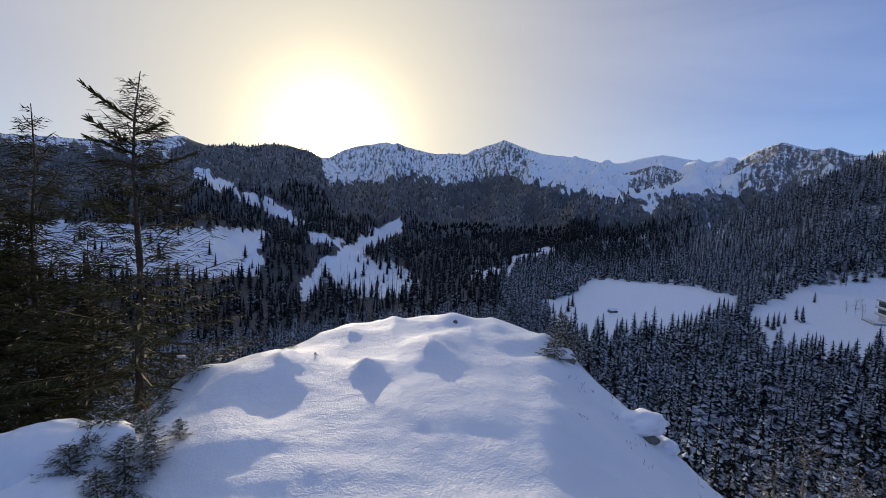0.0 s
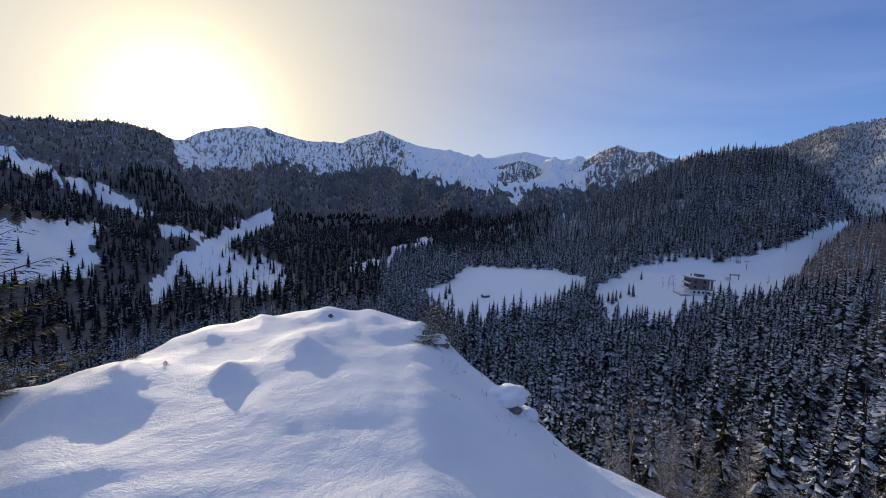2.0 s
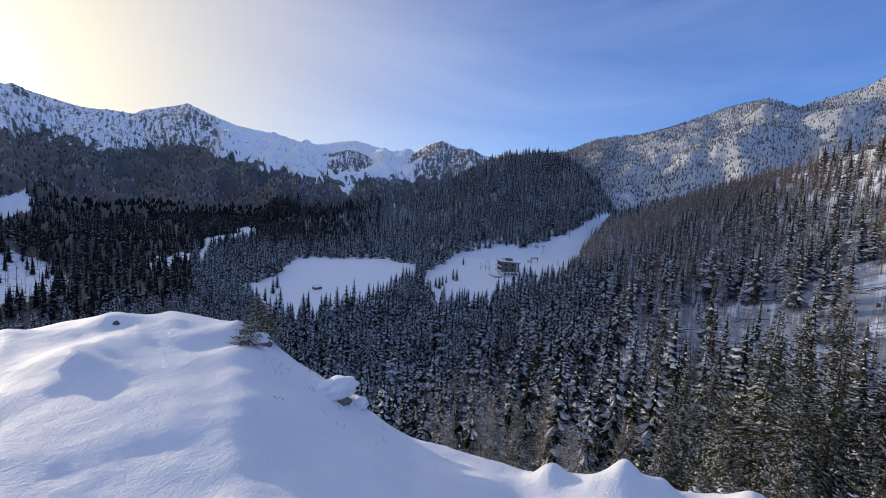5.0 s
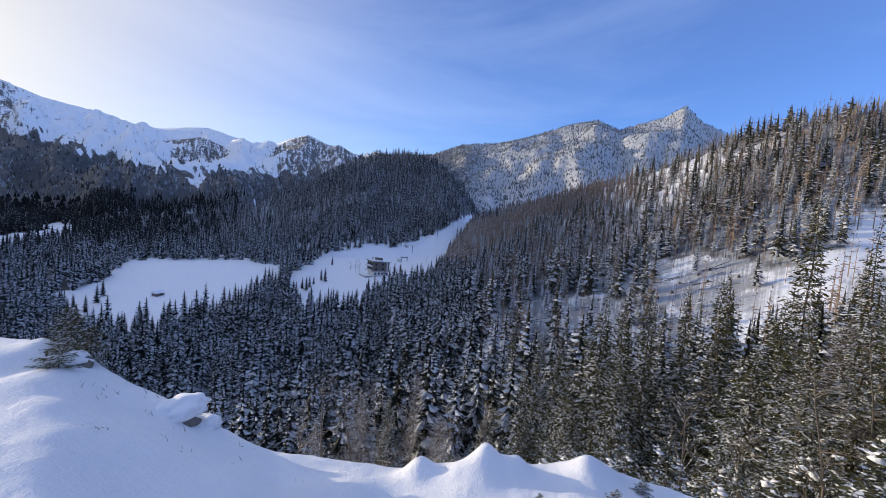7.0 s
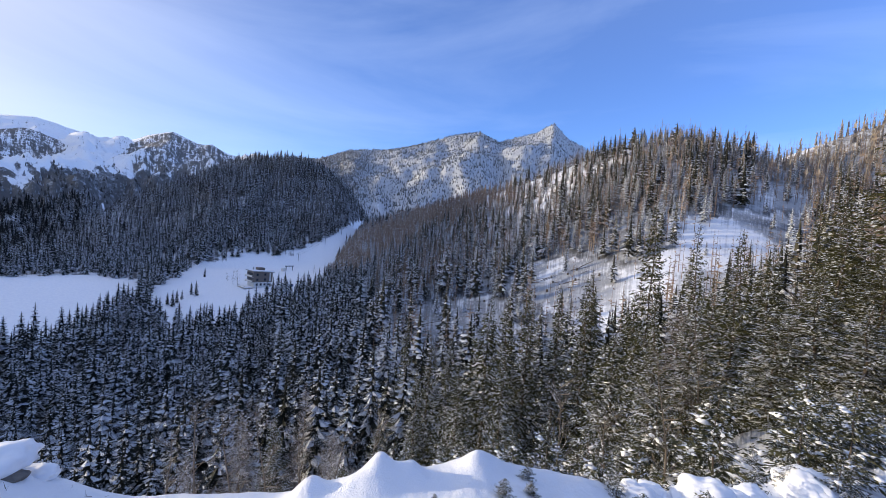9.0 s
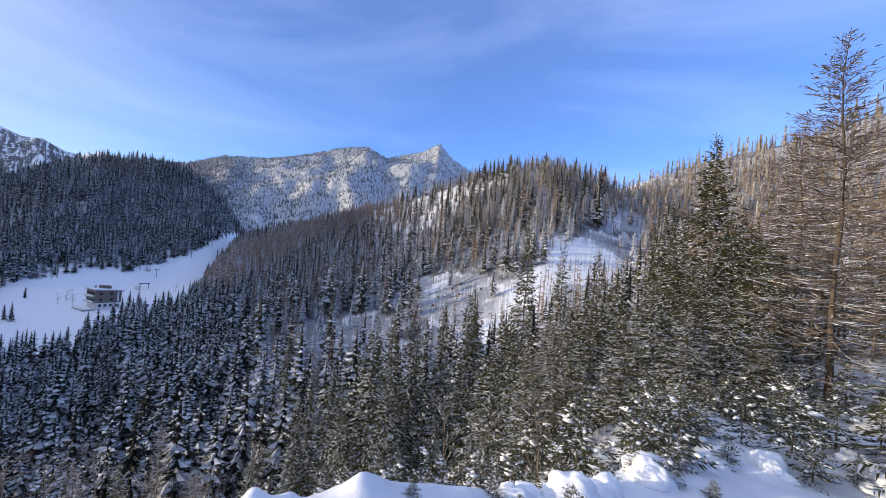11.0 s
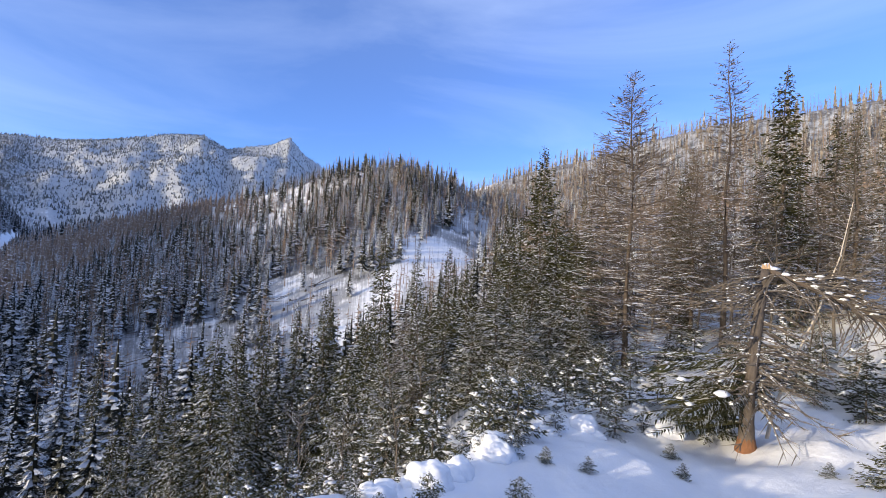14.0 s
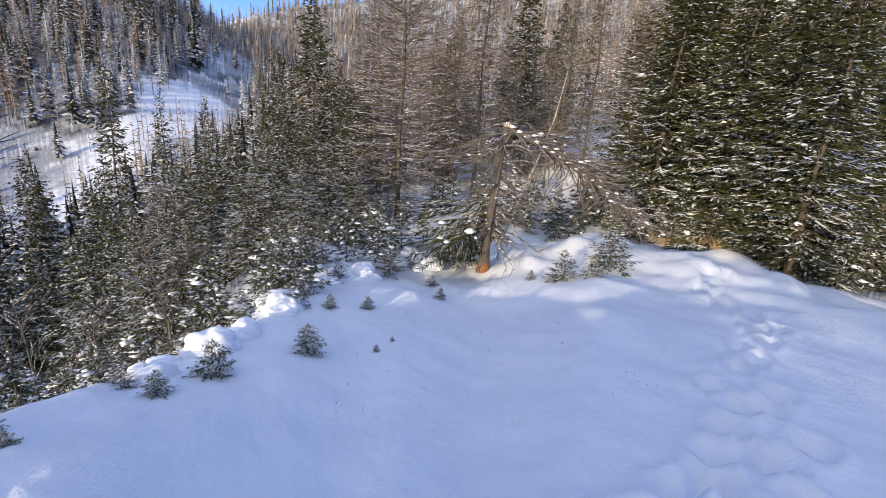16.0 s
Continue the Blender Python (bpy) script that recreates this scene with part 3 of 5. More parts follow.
def bough_tree(tiers, points, seed, droop=0.6, width=0.17, clear=0.06):
    """A spruce of unit height: a thin dark core and single drooping boughs, each folded along its back."""
    g = np.random.default_rng(seed)
    v, f = [(0, 0, 1.0)], []
    for k in range(5):
        v.append((0.42 * width * math.cos(1.26 * k), 0.42 * width * math.sin(1.26 * k), clear))
    f += [(0, 1 + k, 1 + (k + 1) % 5) for k in range(5)]
    for k in range(tiers):
        u = k / tiers
        z0 = clear + (0.985 - clear) * u
        rad = width * ((1 - u) ** 0.68 * min(1.0, 0.75 + 2 * u) + 0.03)
        turn = g.uniform(0, 6.28)
        n = points if u < 0.75 else max(3, points - 2)
        for p in range(n):
            ang = turn + (p + g.uniform(-0.3, 0.3)) / n * 2 * math.pi
            q, zz = rad * g.uniform(0.6, 1.25), z0 + g.uniform(-0.4, 0.4) / tiers
            c, sn = math.cos(ang), math.sin(ang)
            fall = droop * (1.15 - 1.2 * u)
            h = q * g.uniform(0.8, 1.2) * 2.2 / points
            m = 0.62 * q
            i = len(v)
            v += [(0, 0, zz + 0.05 * q), (m * c - h * sn, m * sn + h * c, zz - fall * m - 0.16 * q), (q * c, q * sn, zz - fall * q + 0.06 * q), (m * c + h * sn, m * sn - h * c, zz - fall * m - 0.16 * q)]
            f += [(i, i + 1, i + 2), (i, i + 2, i + 3)]
    return np.array(v, float), np.array(f, int)


def spread(n, a0, a1, r0, r1, gap, power=0.5):
    """Places in a sector, by area, at least about gap apart, where the ground is wooded."""
    az = np.radians(rng.uniform(a0, a1, n))
    r = (r0 ** (1 / power) + (r1 ** (1 / power) - r0 ** (1 / power)) * rng.random(n)) ** power
    x, y = r * np.sin(az), r * np.cos(az)
    key = np.floor(x / gap).astype(np.int64) * 1000003 + np.floor(y / gap).astype(np.int64)
    _, first = np.unique(key, return_index=True)
    x, y = x[first], y[first]
    z = height(x, y, False)
    keep = rng.random(len(x)) < woods_at(x, y, z)
    return x[keep], y[keep], z[keep]


def plant(name, label, spots, shapes, h0, h1, mat, wide=1.0):
    x, y, z = spots
    vs, fs, base = [], [], 0
    kind = rng.integers(0, len(shapes), len(x))
    for k, (v, f) in enumerate(shapes):
        q = np.where(kind == k)[0]
        if not len(q):
            continue
        h = rng.uniform(h0, h1, len(q)) * (0.75 + 0.5 * rng.random(len(q)))
        turn = rng.uniform(0, 6.28, len(q))
        c, s = np.cos(turn)[:, None], np.sin(turn)[:, None]
        w = h[:, None] * rng.uniform(0.85, 1.25, (len(q), 1)) * wide
        px = x[q, None] + w * (v[None, :, 0] * c - v[None, :, 1] * s)
        py = y[q, None] + w * (v[None, :, 0] * s + v[None, :, 1] * c)
        pz = z[q, None] - 0.3 + h[:, None] * v[None, :, 2]
        vs.append(np.stack([px, py, pz], -1).reshape(-1, 3))
        fs.append((f[None] + (np.arange(len(q)) * len(v))[:, None, None] + base).reshape(-1, 3))
        base += len(q) * len(v)
    me = sheet(name, np.concatenate(vs), np.concatenate(fs), mat, False)
    return tagged(new(name, me), label, "woods", kind="stuff")


mid_shapes = [bough_tree(19, 9, s, d, w) for s, w, d in ((1, 0.16, 0.8), (2, 0.19, 0.7), (3, 0.14, 0.9), (4, 0.17, 0.7), (10, 0.18, 0.8))]
edge_shapes = [bough_tree(12, 7, s, 0.6, w) for s, w in ((11, 0.20), (12, 0.22), (13, 0.18))]
low_shapes = [bough_tree(7, 5, s, 0.5, w) for s, w in ((5, 0.22), (6, 0.25), (7, 0.20))]
tiny_shapes = [tier_tree(1, 4, s, 0.2, w) for s, w in ((8, 0.2), (9, 0.24))]
hill_shapes = [bough_tree(15, 7, s, 0.45, w, 0.14) for s, w in ((41, 0.15), (42, 0.18), (43, 0.16), (44, 0.13))]
def bare_shape(seed):
    """A thin, nearly bare trunk with short side shoots, of unit height."""
    g = np.random.default_rng(seed)
    v, f = [(0.011, 0, 0), (-0.006, 0.009, 0), (-0.006, -0.009, 0), (0, 0, 1.0)], [(0, 1, 3), (1, 2, 3), (2, 0, 3)]
    for k in range(20):
        u = g.uniform(0.25, 0.97)
        a, q = g.uniform(0, 6.28), 0.19 * (1.08 - u) * g.uniform(0.5, 1.2)
        n = len(v)
        v += [(0, 0, u - 0.008), (0, 0, u + 0.008), (q * math.cos(a), q * math.sin(a), u + g.uniform(-0.04, 0.05))]
        f.append((n, n + 1, n + 2))
    return np.array(v, float), np.array(f, int)


def among(spots, poly, keep_inside=True):
    x, y, z = spots
    ok = inside(np.degrees(np.arctan2(x, y)), np.degrees(np.arctan2(z - EYE, np.hypot(x, y))), poly) == keep_inside
    return x[ok], y[ok], z[ok]


def over_rim(spots, tall=16.0):
    """Those that rise above the rim of the knoll."""
    x, y, z = spots
    az, r = np.degrees(np.arctan2(x, y)), np.hypot(x, y)
    ok = np.degrees(np.arctan2(z + tall - EYE, r)) > curve(az, RIM_E)
    return x[ok], y[ok], z[ok]


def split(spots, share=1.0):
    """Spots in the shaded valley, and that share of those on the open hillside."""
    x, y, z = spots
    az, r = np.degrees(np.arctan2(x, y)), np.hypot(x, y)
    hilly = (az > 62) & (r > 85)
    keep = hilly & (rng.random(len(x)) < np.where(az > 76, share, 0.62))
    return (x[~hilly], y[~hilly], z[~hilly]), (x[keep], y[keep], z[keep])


BROWN = (54, -7, 57, -5, 60, 0.6, 68, 3.8, 79, 7.2, 80, 4.5, 70, 0.5, 64, -4, 60, -8)
bare_shapes = [bare_shape(s) for s in (15, 16, 17)]
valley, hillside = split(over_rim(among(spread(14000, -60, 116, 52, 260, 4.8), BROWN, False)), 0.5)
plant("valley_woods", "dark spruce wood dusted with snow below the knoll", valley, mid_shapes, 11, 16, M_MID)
plant("hillside_woods", "snow-dusted spruces in a paler, sunlit green on the open hillside", hillside, hill_shapes, 10, 17, M_HILL)
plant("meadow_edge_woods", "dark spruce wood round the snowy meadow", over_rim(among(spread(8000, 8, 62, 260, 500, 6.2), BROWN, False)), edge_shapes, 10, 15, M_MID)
left_side, right_side = spread(9000, -62, 8, 260, 900, 8.0), spread(17000, 8, 66, 430, 900, 6.3)
bottom = np.degrees(np.arctan2(right_side[0], right_side[1])) + rng.normal(0, 3.0, len(right_side[0])) < 27 + 0.02 * (right_side[2] + 40)
left_side = tuple(np.concatenate([p, q[bottom]]) for p, q in zip(left_side, right_side))
right_side = tuple(q[~bottom] for q in right_side)
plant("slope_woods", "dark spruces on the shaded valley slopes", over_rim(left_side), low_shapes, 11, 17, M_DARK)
plant("hump_woods", "snow-dusted dark spruces on the wooded hump beyond the meadow", right_side, low_shapes, 10, 16, M_FAR)
plant("ridge_woods", "snow-dusted spruces in the same paler green along the near ridge", among(spread(3000, 66, 106, 260, 420, 7.0), BROWN, False), low_shapes, 9, 15, M_HILL)
plant("ridge_larches", "pale frosted leafless trees along the near ridge", spread(16000, 98, 186, 250, 420, 3.6), bare_shapes + [tier_tree(5, 3, 66, 0.3, 0.09)], 8, 14, M_BEIGE)
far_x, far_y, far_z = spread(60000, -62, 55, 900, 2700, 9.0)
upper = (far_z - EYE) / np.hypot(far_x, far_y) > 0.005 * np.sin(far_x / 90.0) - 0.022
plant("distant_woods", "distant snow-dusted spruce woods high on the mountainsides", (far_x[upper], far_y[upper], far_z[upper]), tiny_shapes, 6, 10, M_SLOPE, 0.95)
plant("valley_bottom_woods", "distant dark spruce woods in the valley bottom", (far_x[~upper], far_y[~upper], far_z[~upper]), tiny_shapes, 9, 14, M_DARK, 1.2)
plant("larch_woods", "brown leafless larch wood on the valley side", among(spread(9000, 53, 82, 150, 560, 4.6), BROWN), low_shapes, 9, 13, M_BROWN)
plant("bare_trees", "thin bare grey-brown trunks on the snowy hillside", spread(13000, 62, 178, 95, 345, 3.2), bare_shapes, 9, 16, M_BROWN)
plant("bare_grove", "thin leafless trunks on a snowy valley slope", over_rim(spread(1500, -19, 2, 270, 560, 6.0)), bare_shapes, 10, 16, M_FAR)
plant("frosted_woods", "frost-white woods on the sunlit rocky mountainside", spread(34000, 55, 92, 800, 2300, 8.0), tiny_shapes, 5, 9, M_FROST, 1.0)
plant("frosted_thicket", "frost-covered young trees on the open hillside", spread(6500, 60, 184, 85, 345, 4.2), hill_shapes, 5, 12, M_FROST, 0.9)


# ---- trees that stand singly ----
def raw_mesh(name, verts, faces, mat, smoothed=False):
    return sheet(name, np.array(verts, float), np.array(faces, int), mat, smoothed)


def part(name, data, parent, label="", at=None):
    ob = new(name, data)
    ob.parent = parent
    if at is not None:
        ob.matrix_basis = at
    if label:
        tagged(ob, label)
    return ob


def tube(points, radii, sides=7):
    """A tapered, bent tube along points: vertices, triangles."""
    v, f = [], []
    for k, (p, rad) in enumerate(zip(points, radii)):
        d = (Vector(points[min(k + 1, len(points) - 1)]) - Vector(points[max(k - 1, 0)])).normalized()
        q = d.to_track_quat("Z", "Y")
        for s in range(sides):
            a = 2 * math.pi * s / sides
            v.append(tuple(Vector(p) + q @ Vector((rad * math.cos(a), rad * math.sin(a), 0))))
    for k in range(len(points) - 1):
        for s in range(sides):
            a, b = k * sides + s, k * sides + (s + 1) % sides
            f += [(a, b, b + sides), (a, b + sides, a + sides)]
    tip = len(v)
    v.append(tuple(points[-1]))
    f += [((len(points) - 1) * sides + s, (len(points) - 1) * sides + (s + 1) % sides, tip) for s in range(sides)]
    return v, f


def clump(v, f, at, size, flat, g, axis=0.0):
    """Adds a lump of snow, uneven and flat below, to v and f."""
    base, rows, cols = len(v), 3, 6
    ca, sa = math.cos(axis), math.sin(axis)
    for i in range(rows):
        ph = math.pi * (i + 0.35) / rows
        for j in range(cols):
            th = 2 * math.pi * j / cols
            q = size * g.uniform(0.65, 1.25)
            x, y, z = q * math.sin(ph) * math.cos(th) * 1.5, q * math.sin(ph) * math.sin(th), q * math.cos(ph) * flat
            z = max(z, -0.25 * size)
            v.append((at[0] + x * ca - y * sa, at[1] + x * sa + y * ca, at[2] + z))
    top = len(v)
    v.append((at[0], at[1], at[2] + size * flat))
    v.append((at[0], at[1], at[2] - 0.3 * size))
    for j in range(cols):
        jn = (j + 1) % cols
        f.append((top, base + j, base + jn))
        f.append((top + 1, base + (rows - 1) * cols + jn, base + (rows - 1) * cols + j))
        for i in range(rows - 1):
            a, b, c, d = base + i * cols + j, base + (i + 1) * cols + j, base + (i + 1) * cols + jn, base + i * cols + jn
            f += [(a, b, c), (a, c, d)]


def conifer(name, h, rad, seed, mat, label, gap=0.31, per=7, step=0.18, blade=0.068, twig=0.42, lumps=0.1, lump=0.16, low=0.06, bare=False, thick=None, lean=0.0, stretch=1.0, droop=-22, lift=55):
    """A spruce, or a bare larch: trunk, crown of boughs with twigs, snow lying on the boughs."""
    g = random.Random(seed)
    root = new(name)
    thick = thick or h * (0.011 if not bare else 0.008)
    bend = [(0.02 * h * math.sin(k * 1.3 + seed) * k / 8 * 0.5 + lean * h * (k / 8) ** 1.5, 0.015 * h * math.cos(k * 1.7 + seed) * k / 8 * 0.5, h * k / 8 - 0.3 * (k == 0)) for k in range(9)]
    tv, tf = tube(bend, [thick * (1 - 0.93 * k / 8) * (1.25 if k == 0 else 1) for k in range(9)])

    def axis_at(z):
        k = min(7.999, max(0, z / h * 8))
        a, b = Vector(bend[int(k)]), Vector(bend[int(k) + 1])
        return a.lerp(b, k - int(k))

    v, f, sv, sf = [], [], [], []

    def spike(a, b, w, tilt):
        d = (b - a)
        side = d.cross(Vector((math.sin(tilt), math.cos(tilt * 1.7), 1.0)))
        if side.length < 1e-6:
            return
        side = side.normalized() * w * 0.5
        m = a + d * 0.45
        n = len(v)
        v.extend((tuple(a - side * 0.4), tuple(m + side), tuple(b), tuple(m - side)))
        f.extend(((n, n + 1, n + 2), (n, n + 2, n + 3)))

    z = h * low
    while z < h * 0.985:
        u = z / h
        reach = rad * ((1 - u) ** (0.75 if not bare else 0.6) * min(1.0, 0.55 + u * 2.5) + 0.02) * stretch
        for b in range(per if u < 0.9 else max(3, per - 2)):
            ang = 2 * math.pi * (b + g.random()) / per
            zz = z + g.uniform(-0.5, 0.5) * gap
            L = reach * g.uniform(0.55, 1.2)
            el = radians((droop + lift * u if not bare else -8 + 50 * u * u) + g.uniform(-9, 9))
            out = Vector((math.cos(ang) * math.cos(el), math.sin(ang) * math.cos(el), math.sin(el)))
            flat = Vector((math.cos(ang), math.sin(ang), 0))
            side = Vector((-math.sin(ang), math.cos(ang), 0))
            o = axis_at(zz)
            pts = [o + out * (L * s) + Vector((0, 0, (-0.22 if not bare else -0.05) * L * s * (1 - s) * 1.6 + 0.06 * L * s ** 3)) for s in (0, 0.25, 0.5, 0.75, 1.0)]
            w = max(0.010, 0.022 * L) if not bare else max(0.008, 0.016 * L)
            for k in (0, 2):
                spike(pts[k], pts[k + 2] + (pts[k + 2] - pts[k]) * 0.1, w * (1.8 - 0.3 * k), g.random() * 6)
            n = max(2, int(L / step))
            for k in range(n):
                s = 0.12 + 0.88 * (k + g.random() * 0.6) / n
                q = min(3, int(s * 4))
                p = pts[q].lerp(pts[q + 1], min(1, s * 4 - q))
                tl = min(twig, 0.42 * L * (1.05 - 0.65 * s) + 0.04) * g.uniform(0.6, 1.25)
                for hand in (-1, 1):
                    if bare and g.random() < 0.35:
                        continue
                    d = (flat * g.uniform(0.5, 0.9) + side * hand * g.uniform(0.5, 0.9) + Vector((0, 0, g.uniform(-0.5, 0.05) if not bare else g.uniform(-0.2, 0.5)))).normalized()
                    spike(p, p + d * tl, blade * g.uniform(0.7, 1.3), g.random() * 6)
                    if not bare and tl > 0.12 and g.random() < 0.6:
                        m = p + d * tl * g.uniform(0.3, 0.6)
                        d2 = (d + flat * g.uniform(0.2, 0.9) + Vector((0, 0, g.uniform(-0.5, 0.1)))).normalized()
                        spike(m, m + d2 * tl * 0.55, blade * 0.9, g.random() * 6)
            if g.random() < lumps and u < 0.85:
                s = g.uniform(0.45, 0.95)
                p = pts[2].lerp(pts[4], (s - 0.45) * 1.8)
                big = lump * g.uniform(0.35, 1.0) * min(1, L)
                clump(sv, sf, (p.x, p.y, p.z + 0.15 * big), big, 0.55, g, ang)
                p2 = p.lerp(pts[4], 0.6) + Vector((0, 0, -0.3 * big))
                clump(sv, sf, (p2.x, p2.y, p2.z), big * 0.6, 0.45, g, ang + 0.4)
        z += gap * (1 - 0.45 * u)
    part("trunk", raw_mesh("trunk", tv, tf, M_BARK, True), root, "brown scaly bark")
    part("crown", raw_mesh("crown", v, f, mat), root)
    if sv:
        tagged(part("snow_load", raw_mesh("snow_load", sv, sf, M_SNOW, True), root, "white snow lying on the boughs"), kind="stuff")
    return tagged(root, label, "tree")


def ground_at(x, y, fine=True):
    return float(height(np.array([x]), np.array([y]), fine)[0])


def spot(az, r, sink=0.05):
    x, y = r * math.sin(radians(az)), r * math.cos(radians(az))
    return x, y, ground_at(x, y) - sink


def stand(az, r, turn, size=1.0, sink=0.05, tilt=0.0):
    x, y, z = spot(az, r, sink)
    return pose(x, y, z, tilt, 0, turn) @ Matrix.Diagonal((size, size, size, 1))


def put_copy(model, m, label=""):
    made = copy_thing(model, Matrix.Identity(4))
    made.matrix_basis = m
    if label:
        tagged(made, label)
    return made


spruces = [conifer("spruce_tree", 12.0, 2.3, 11, M_NEAR, "dark green spruce with snow on its boughs", lumps=0.025, lump=0.13, blade=0.085),
           conifer("spruce_tree", 12.0, 1.9, 12, M_NEAR, "slim dark green spruce with snow on its boughs", lumps=0.02, lump=0.12, per=6, blade=0.085),
           conifer("spruce_tree", 12.0, 2.7, 13, M_NEAR, "broad green spruce with snow on its boughs", lumps=0.03, lump=0.14, blade=0.085)]
larches = [conifer("larch_tree", 12.0, 2.4, 21, M_LARCH, "bare brown larch with fine leafless twigs", gap=0.27, per=9, step=0.15, blade=0.034, twig=0.6, lumps=0.0, bare=True, low=0.03),
           conifer("larch_tree", 12.0, 1.8, 22, M_LARCH, "slender bare brown larch with fine leafless twigs", gap=0.29, per=8, step=0.16, blade=0.034, twig=0.55, lumps=0.0, bare=True, low=0.05)]
far_models = [conifer("spruce_tree", 12.0, 2.2, 14, M_NEAR, "dark green spruce in the wood, lightly snowed", gap=0.44, per=6, step=0.27, blade=0.10, twig=0.46, lumps=0.012),
              conifer("spruce_tree", 12.0, 1.8, 15, M_NEAR, "slim dark spruce in the wood, lightly snowed", gap=0.42, per=6, step=0.27, blade=0.10, twig=0.44, lumps=0.01),
              conifer("larch_tree", 12.0, 2.2, 24, M_LARCH, "bare brown larch deeper in the wood", gap=0.40, per=7, step=0.24, blade=0.045, twig=0.6, lumps=0.0, bare=True, low=0.05)]
young = [conifer("young_spruce", 1.6, 0.85, 31, M_NEAR, "small bushy green spruce half buried in snow", gap=0.16, per=8, step=0.085, blade=0.042, twig=0.24, lumps=0.05, lump=0.10, thick=0.02, stretch=1.15),
         conifer("young_spruce", 2.6, 1.0, 32, M_SNOWY, "young spruce loaded with lumps of snow", gap=0.26, per=7, step=0.12, blade=0.055, twig=0.3, lumps=0.26, lump=0.20, thick=0.035)]

# spruces and larches beyond the snowfield and down the slope: bearing, distance, elevation of the tip, kind
TREES = ((97.1, 55, 5.5, 0), (101.7, 52, 3.5, 1), (105.9, 46, 2.9, 0), (108.5, 44, 1.5, 2), (117.7, 32.4, 16.5, 2),
         (128.4, 20.2, 24.5, 3), (125.5, 31.1, 17.5, 3), (90.6, 46, -3.1, 1), (86.7, 48, -5.2, 1), (82.9, 47, -6.2, 0),
         (77.7, 42, -7.8, 2), (80.1, 45, -7.5, 0), (66.7, 60, -11.5, 1), (72.7, 45, -13.9, 0), (70.1, 52, -13.4, 1),
         (100.5, 34, -6.1, 3), (120.9, 35.1, 8.7, 4), (135.3, 28.4, 15.3, 3), (138.4, 25.7, 25.9, 4), (133.0, 29.7, 11.0, 3),
         (113.7, 40.5, 8.5, 0), (112.5, 36.5, -1.5, 1), (103.5, 38, -2.5, 0), (95.6, 40, -5.5, 2), (116.3, 29.7, 1.6, 0),
         (121.8, 27, -0.5, 2), (143.4, 35.1, 22.5, 0), (147.5, 37.8, 17.6, 1), (149.0, 33.8, 17.5, 4), (146.3, 32.4, 12.0, 3),
         (134.9, 31.1, 15.5, 4), (141.2, 29.7, 12.5, 3), (132.4, 33.8, 13.1, 4), (121.5, 29.7, 6.3, 0), (113.7, 32.4, 2.2, 2),
         (118.5, 24.3, -5.7, 1), (152.0, 31.1, 20.5, 4), (157.3, 25.7, 19.0, 3), (160.1, 24.3, 22.3, 0), (163.3, 23, 21.2, 2),
         (167.0, 20.2, 18.6, 0), (155.9, 28.4, 14.9, 0), (159.7, 29.7, 15.6, 2), (160.5, 21.6, 23.2, 2), (167.0, 18.9, 21.9, 0),
         (171.6, 17.6, 20.3, 2), (174.9, 16.2, 19.3, 0), (164.1, 23, 18.4, 1), (170.5, 21.6, 16.7, 0), (174.4, 20.2, 17.0, 1),
         (46.5, 50, -22.8, 3), (54.0, 55, -19.8, 4), (63.7, 36, -23.8, 1), (68.5, 45, -17.6, 1), (40.7, 42, -26.0, 4),
         (74.2, 40, -16.8, 0), (90.0, 45, -4.0, 0), (57.6, 40, -25.4, 3), (50.4, 44, -23.4, 0), (80.1, 36, -14.3, 1),
         (101.9, 20, -5.6, 0), (105.6, 22, -2.3, 2), (109.4, 18, -5.4, 0), (112.5, 18, -1.5, 2), (116.2, 17, -3.9, 1),
         (119.4, 19, -0.8, 0), (123.0, 18, -4.2, 2), (113.9, 25, 4.2, 0), (119.7, 27, 8.0, 2), (98.1, 20, -8.9, 1),
         (93.7, 22, -10.0, 2))
used = set()
for k, (az, r, el, kind) in enumerate(TREES):
    model = (spruces + larches + far_models)[kind]
    x, y, z = spot(az, r, 0.2)
    tall = max(3.0, rise(el, r) - z)
    girth = (0.5 * tall / 12 + 0.45) * (1.3 if kind in (3, 4, 7) else 1.15)
    m = pose(x, y, z, 0, 0, 47 * k) @ Matrix.Diagonal((girth, girth, tall / 12, 1))
    if kind in used:
        put_copy(model, m)
    else:
        model.matrix_basis = m
        used.add(kind)
# the wood behind them
g = random.Random(17)
for k in range(92):
    az = g.uniform(110, 182) if k < 70 else g.uniform(168, 200)
    r = g.uniform(27, 62) if az < 150 else g.uniform(22, 50)
    el = float(curve(az, (110, 4, 118, 8, 130, 11, 145, 15, 160, 22, 200, 24))) + g.uniform(-7, 2)
    x, y, z = spot(az, r, 0.2)
    tall = max(5.0, rise(el, r) - z)
    kind = g.choice((0, 1, 2, 2)) if az < 150 else g.choice((0, 1, 0, 2))
    m = pose(x, y, z, 0, 0, 47 * k) @ Matrix.Diagonal((*(2 * [0.45 * tall / 12 + 0.4]), tall / 12, 1))
    if 5 + kind in used:
        put_copy(far_models[kind], m)
    else:
        far_models[kind].matrix_basis = m
        used.add(5 + kind)

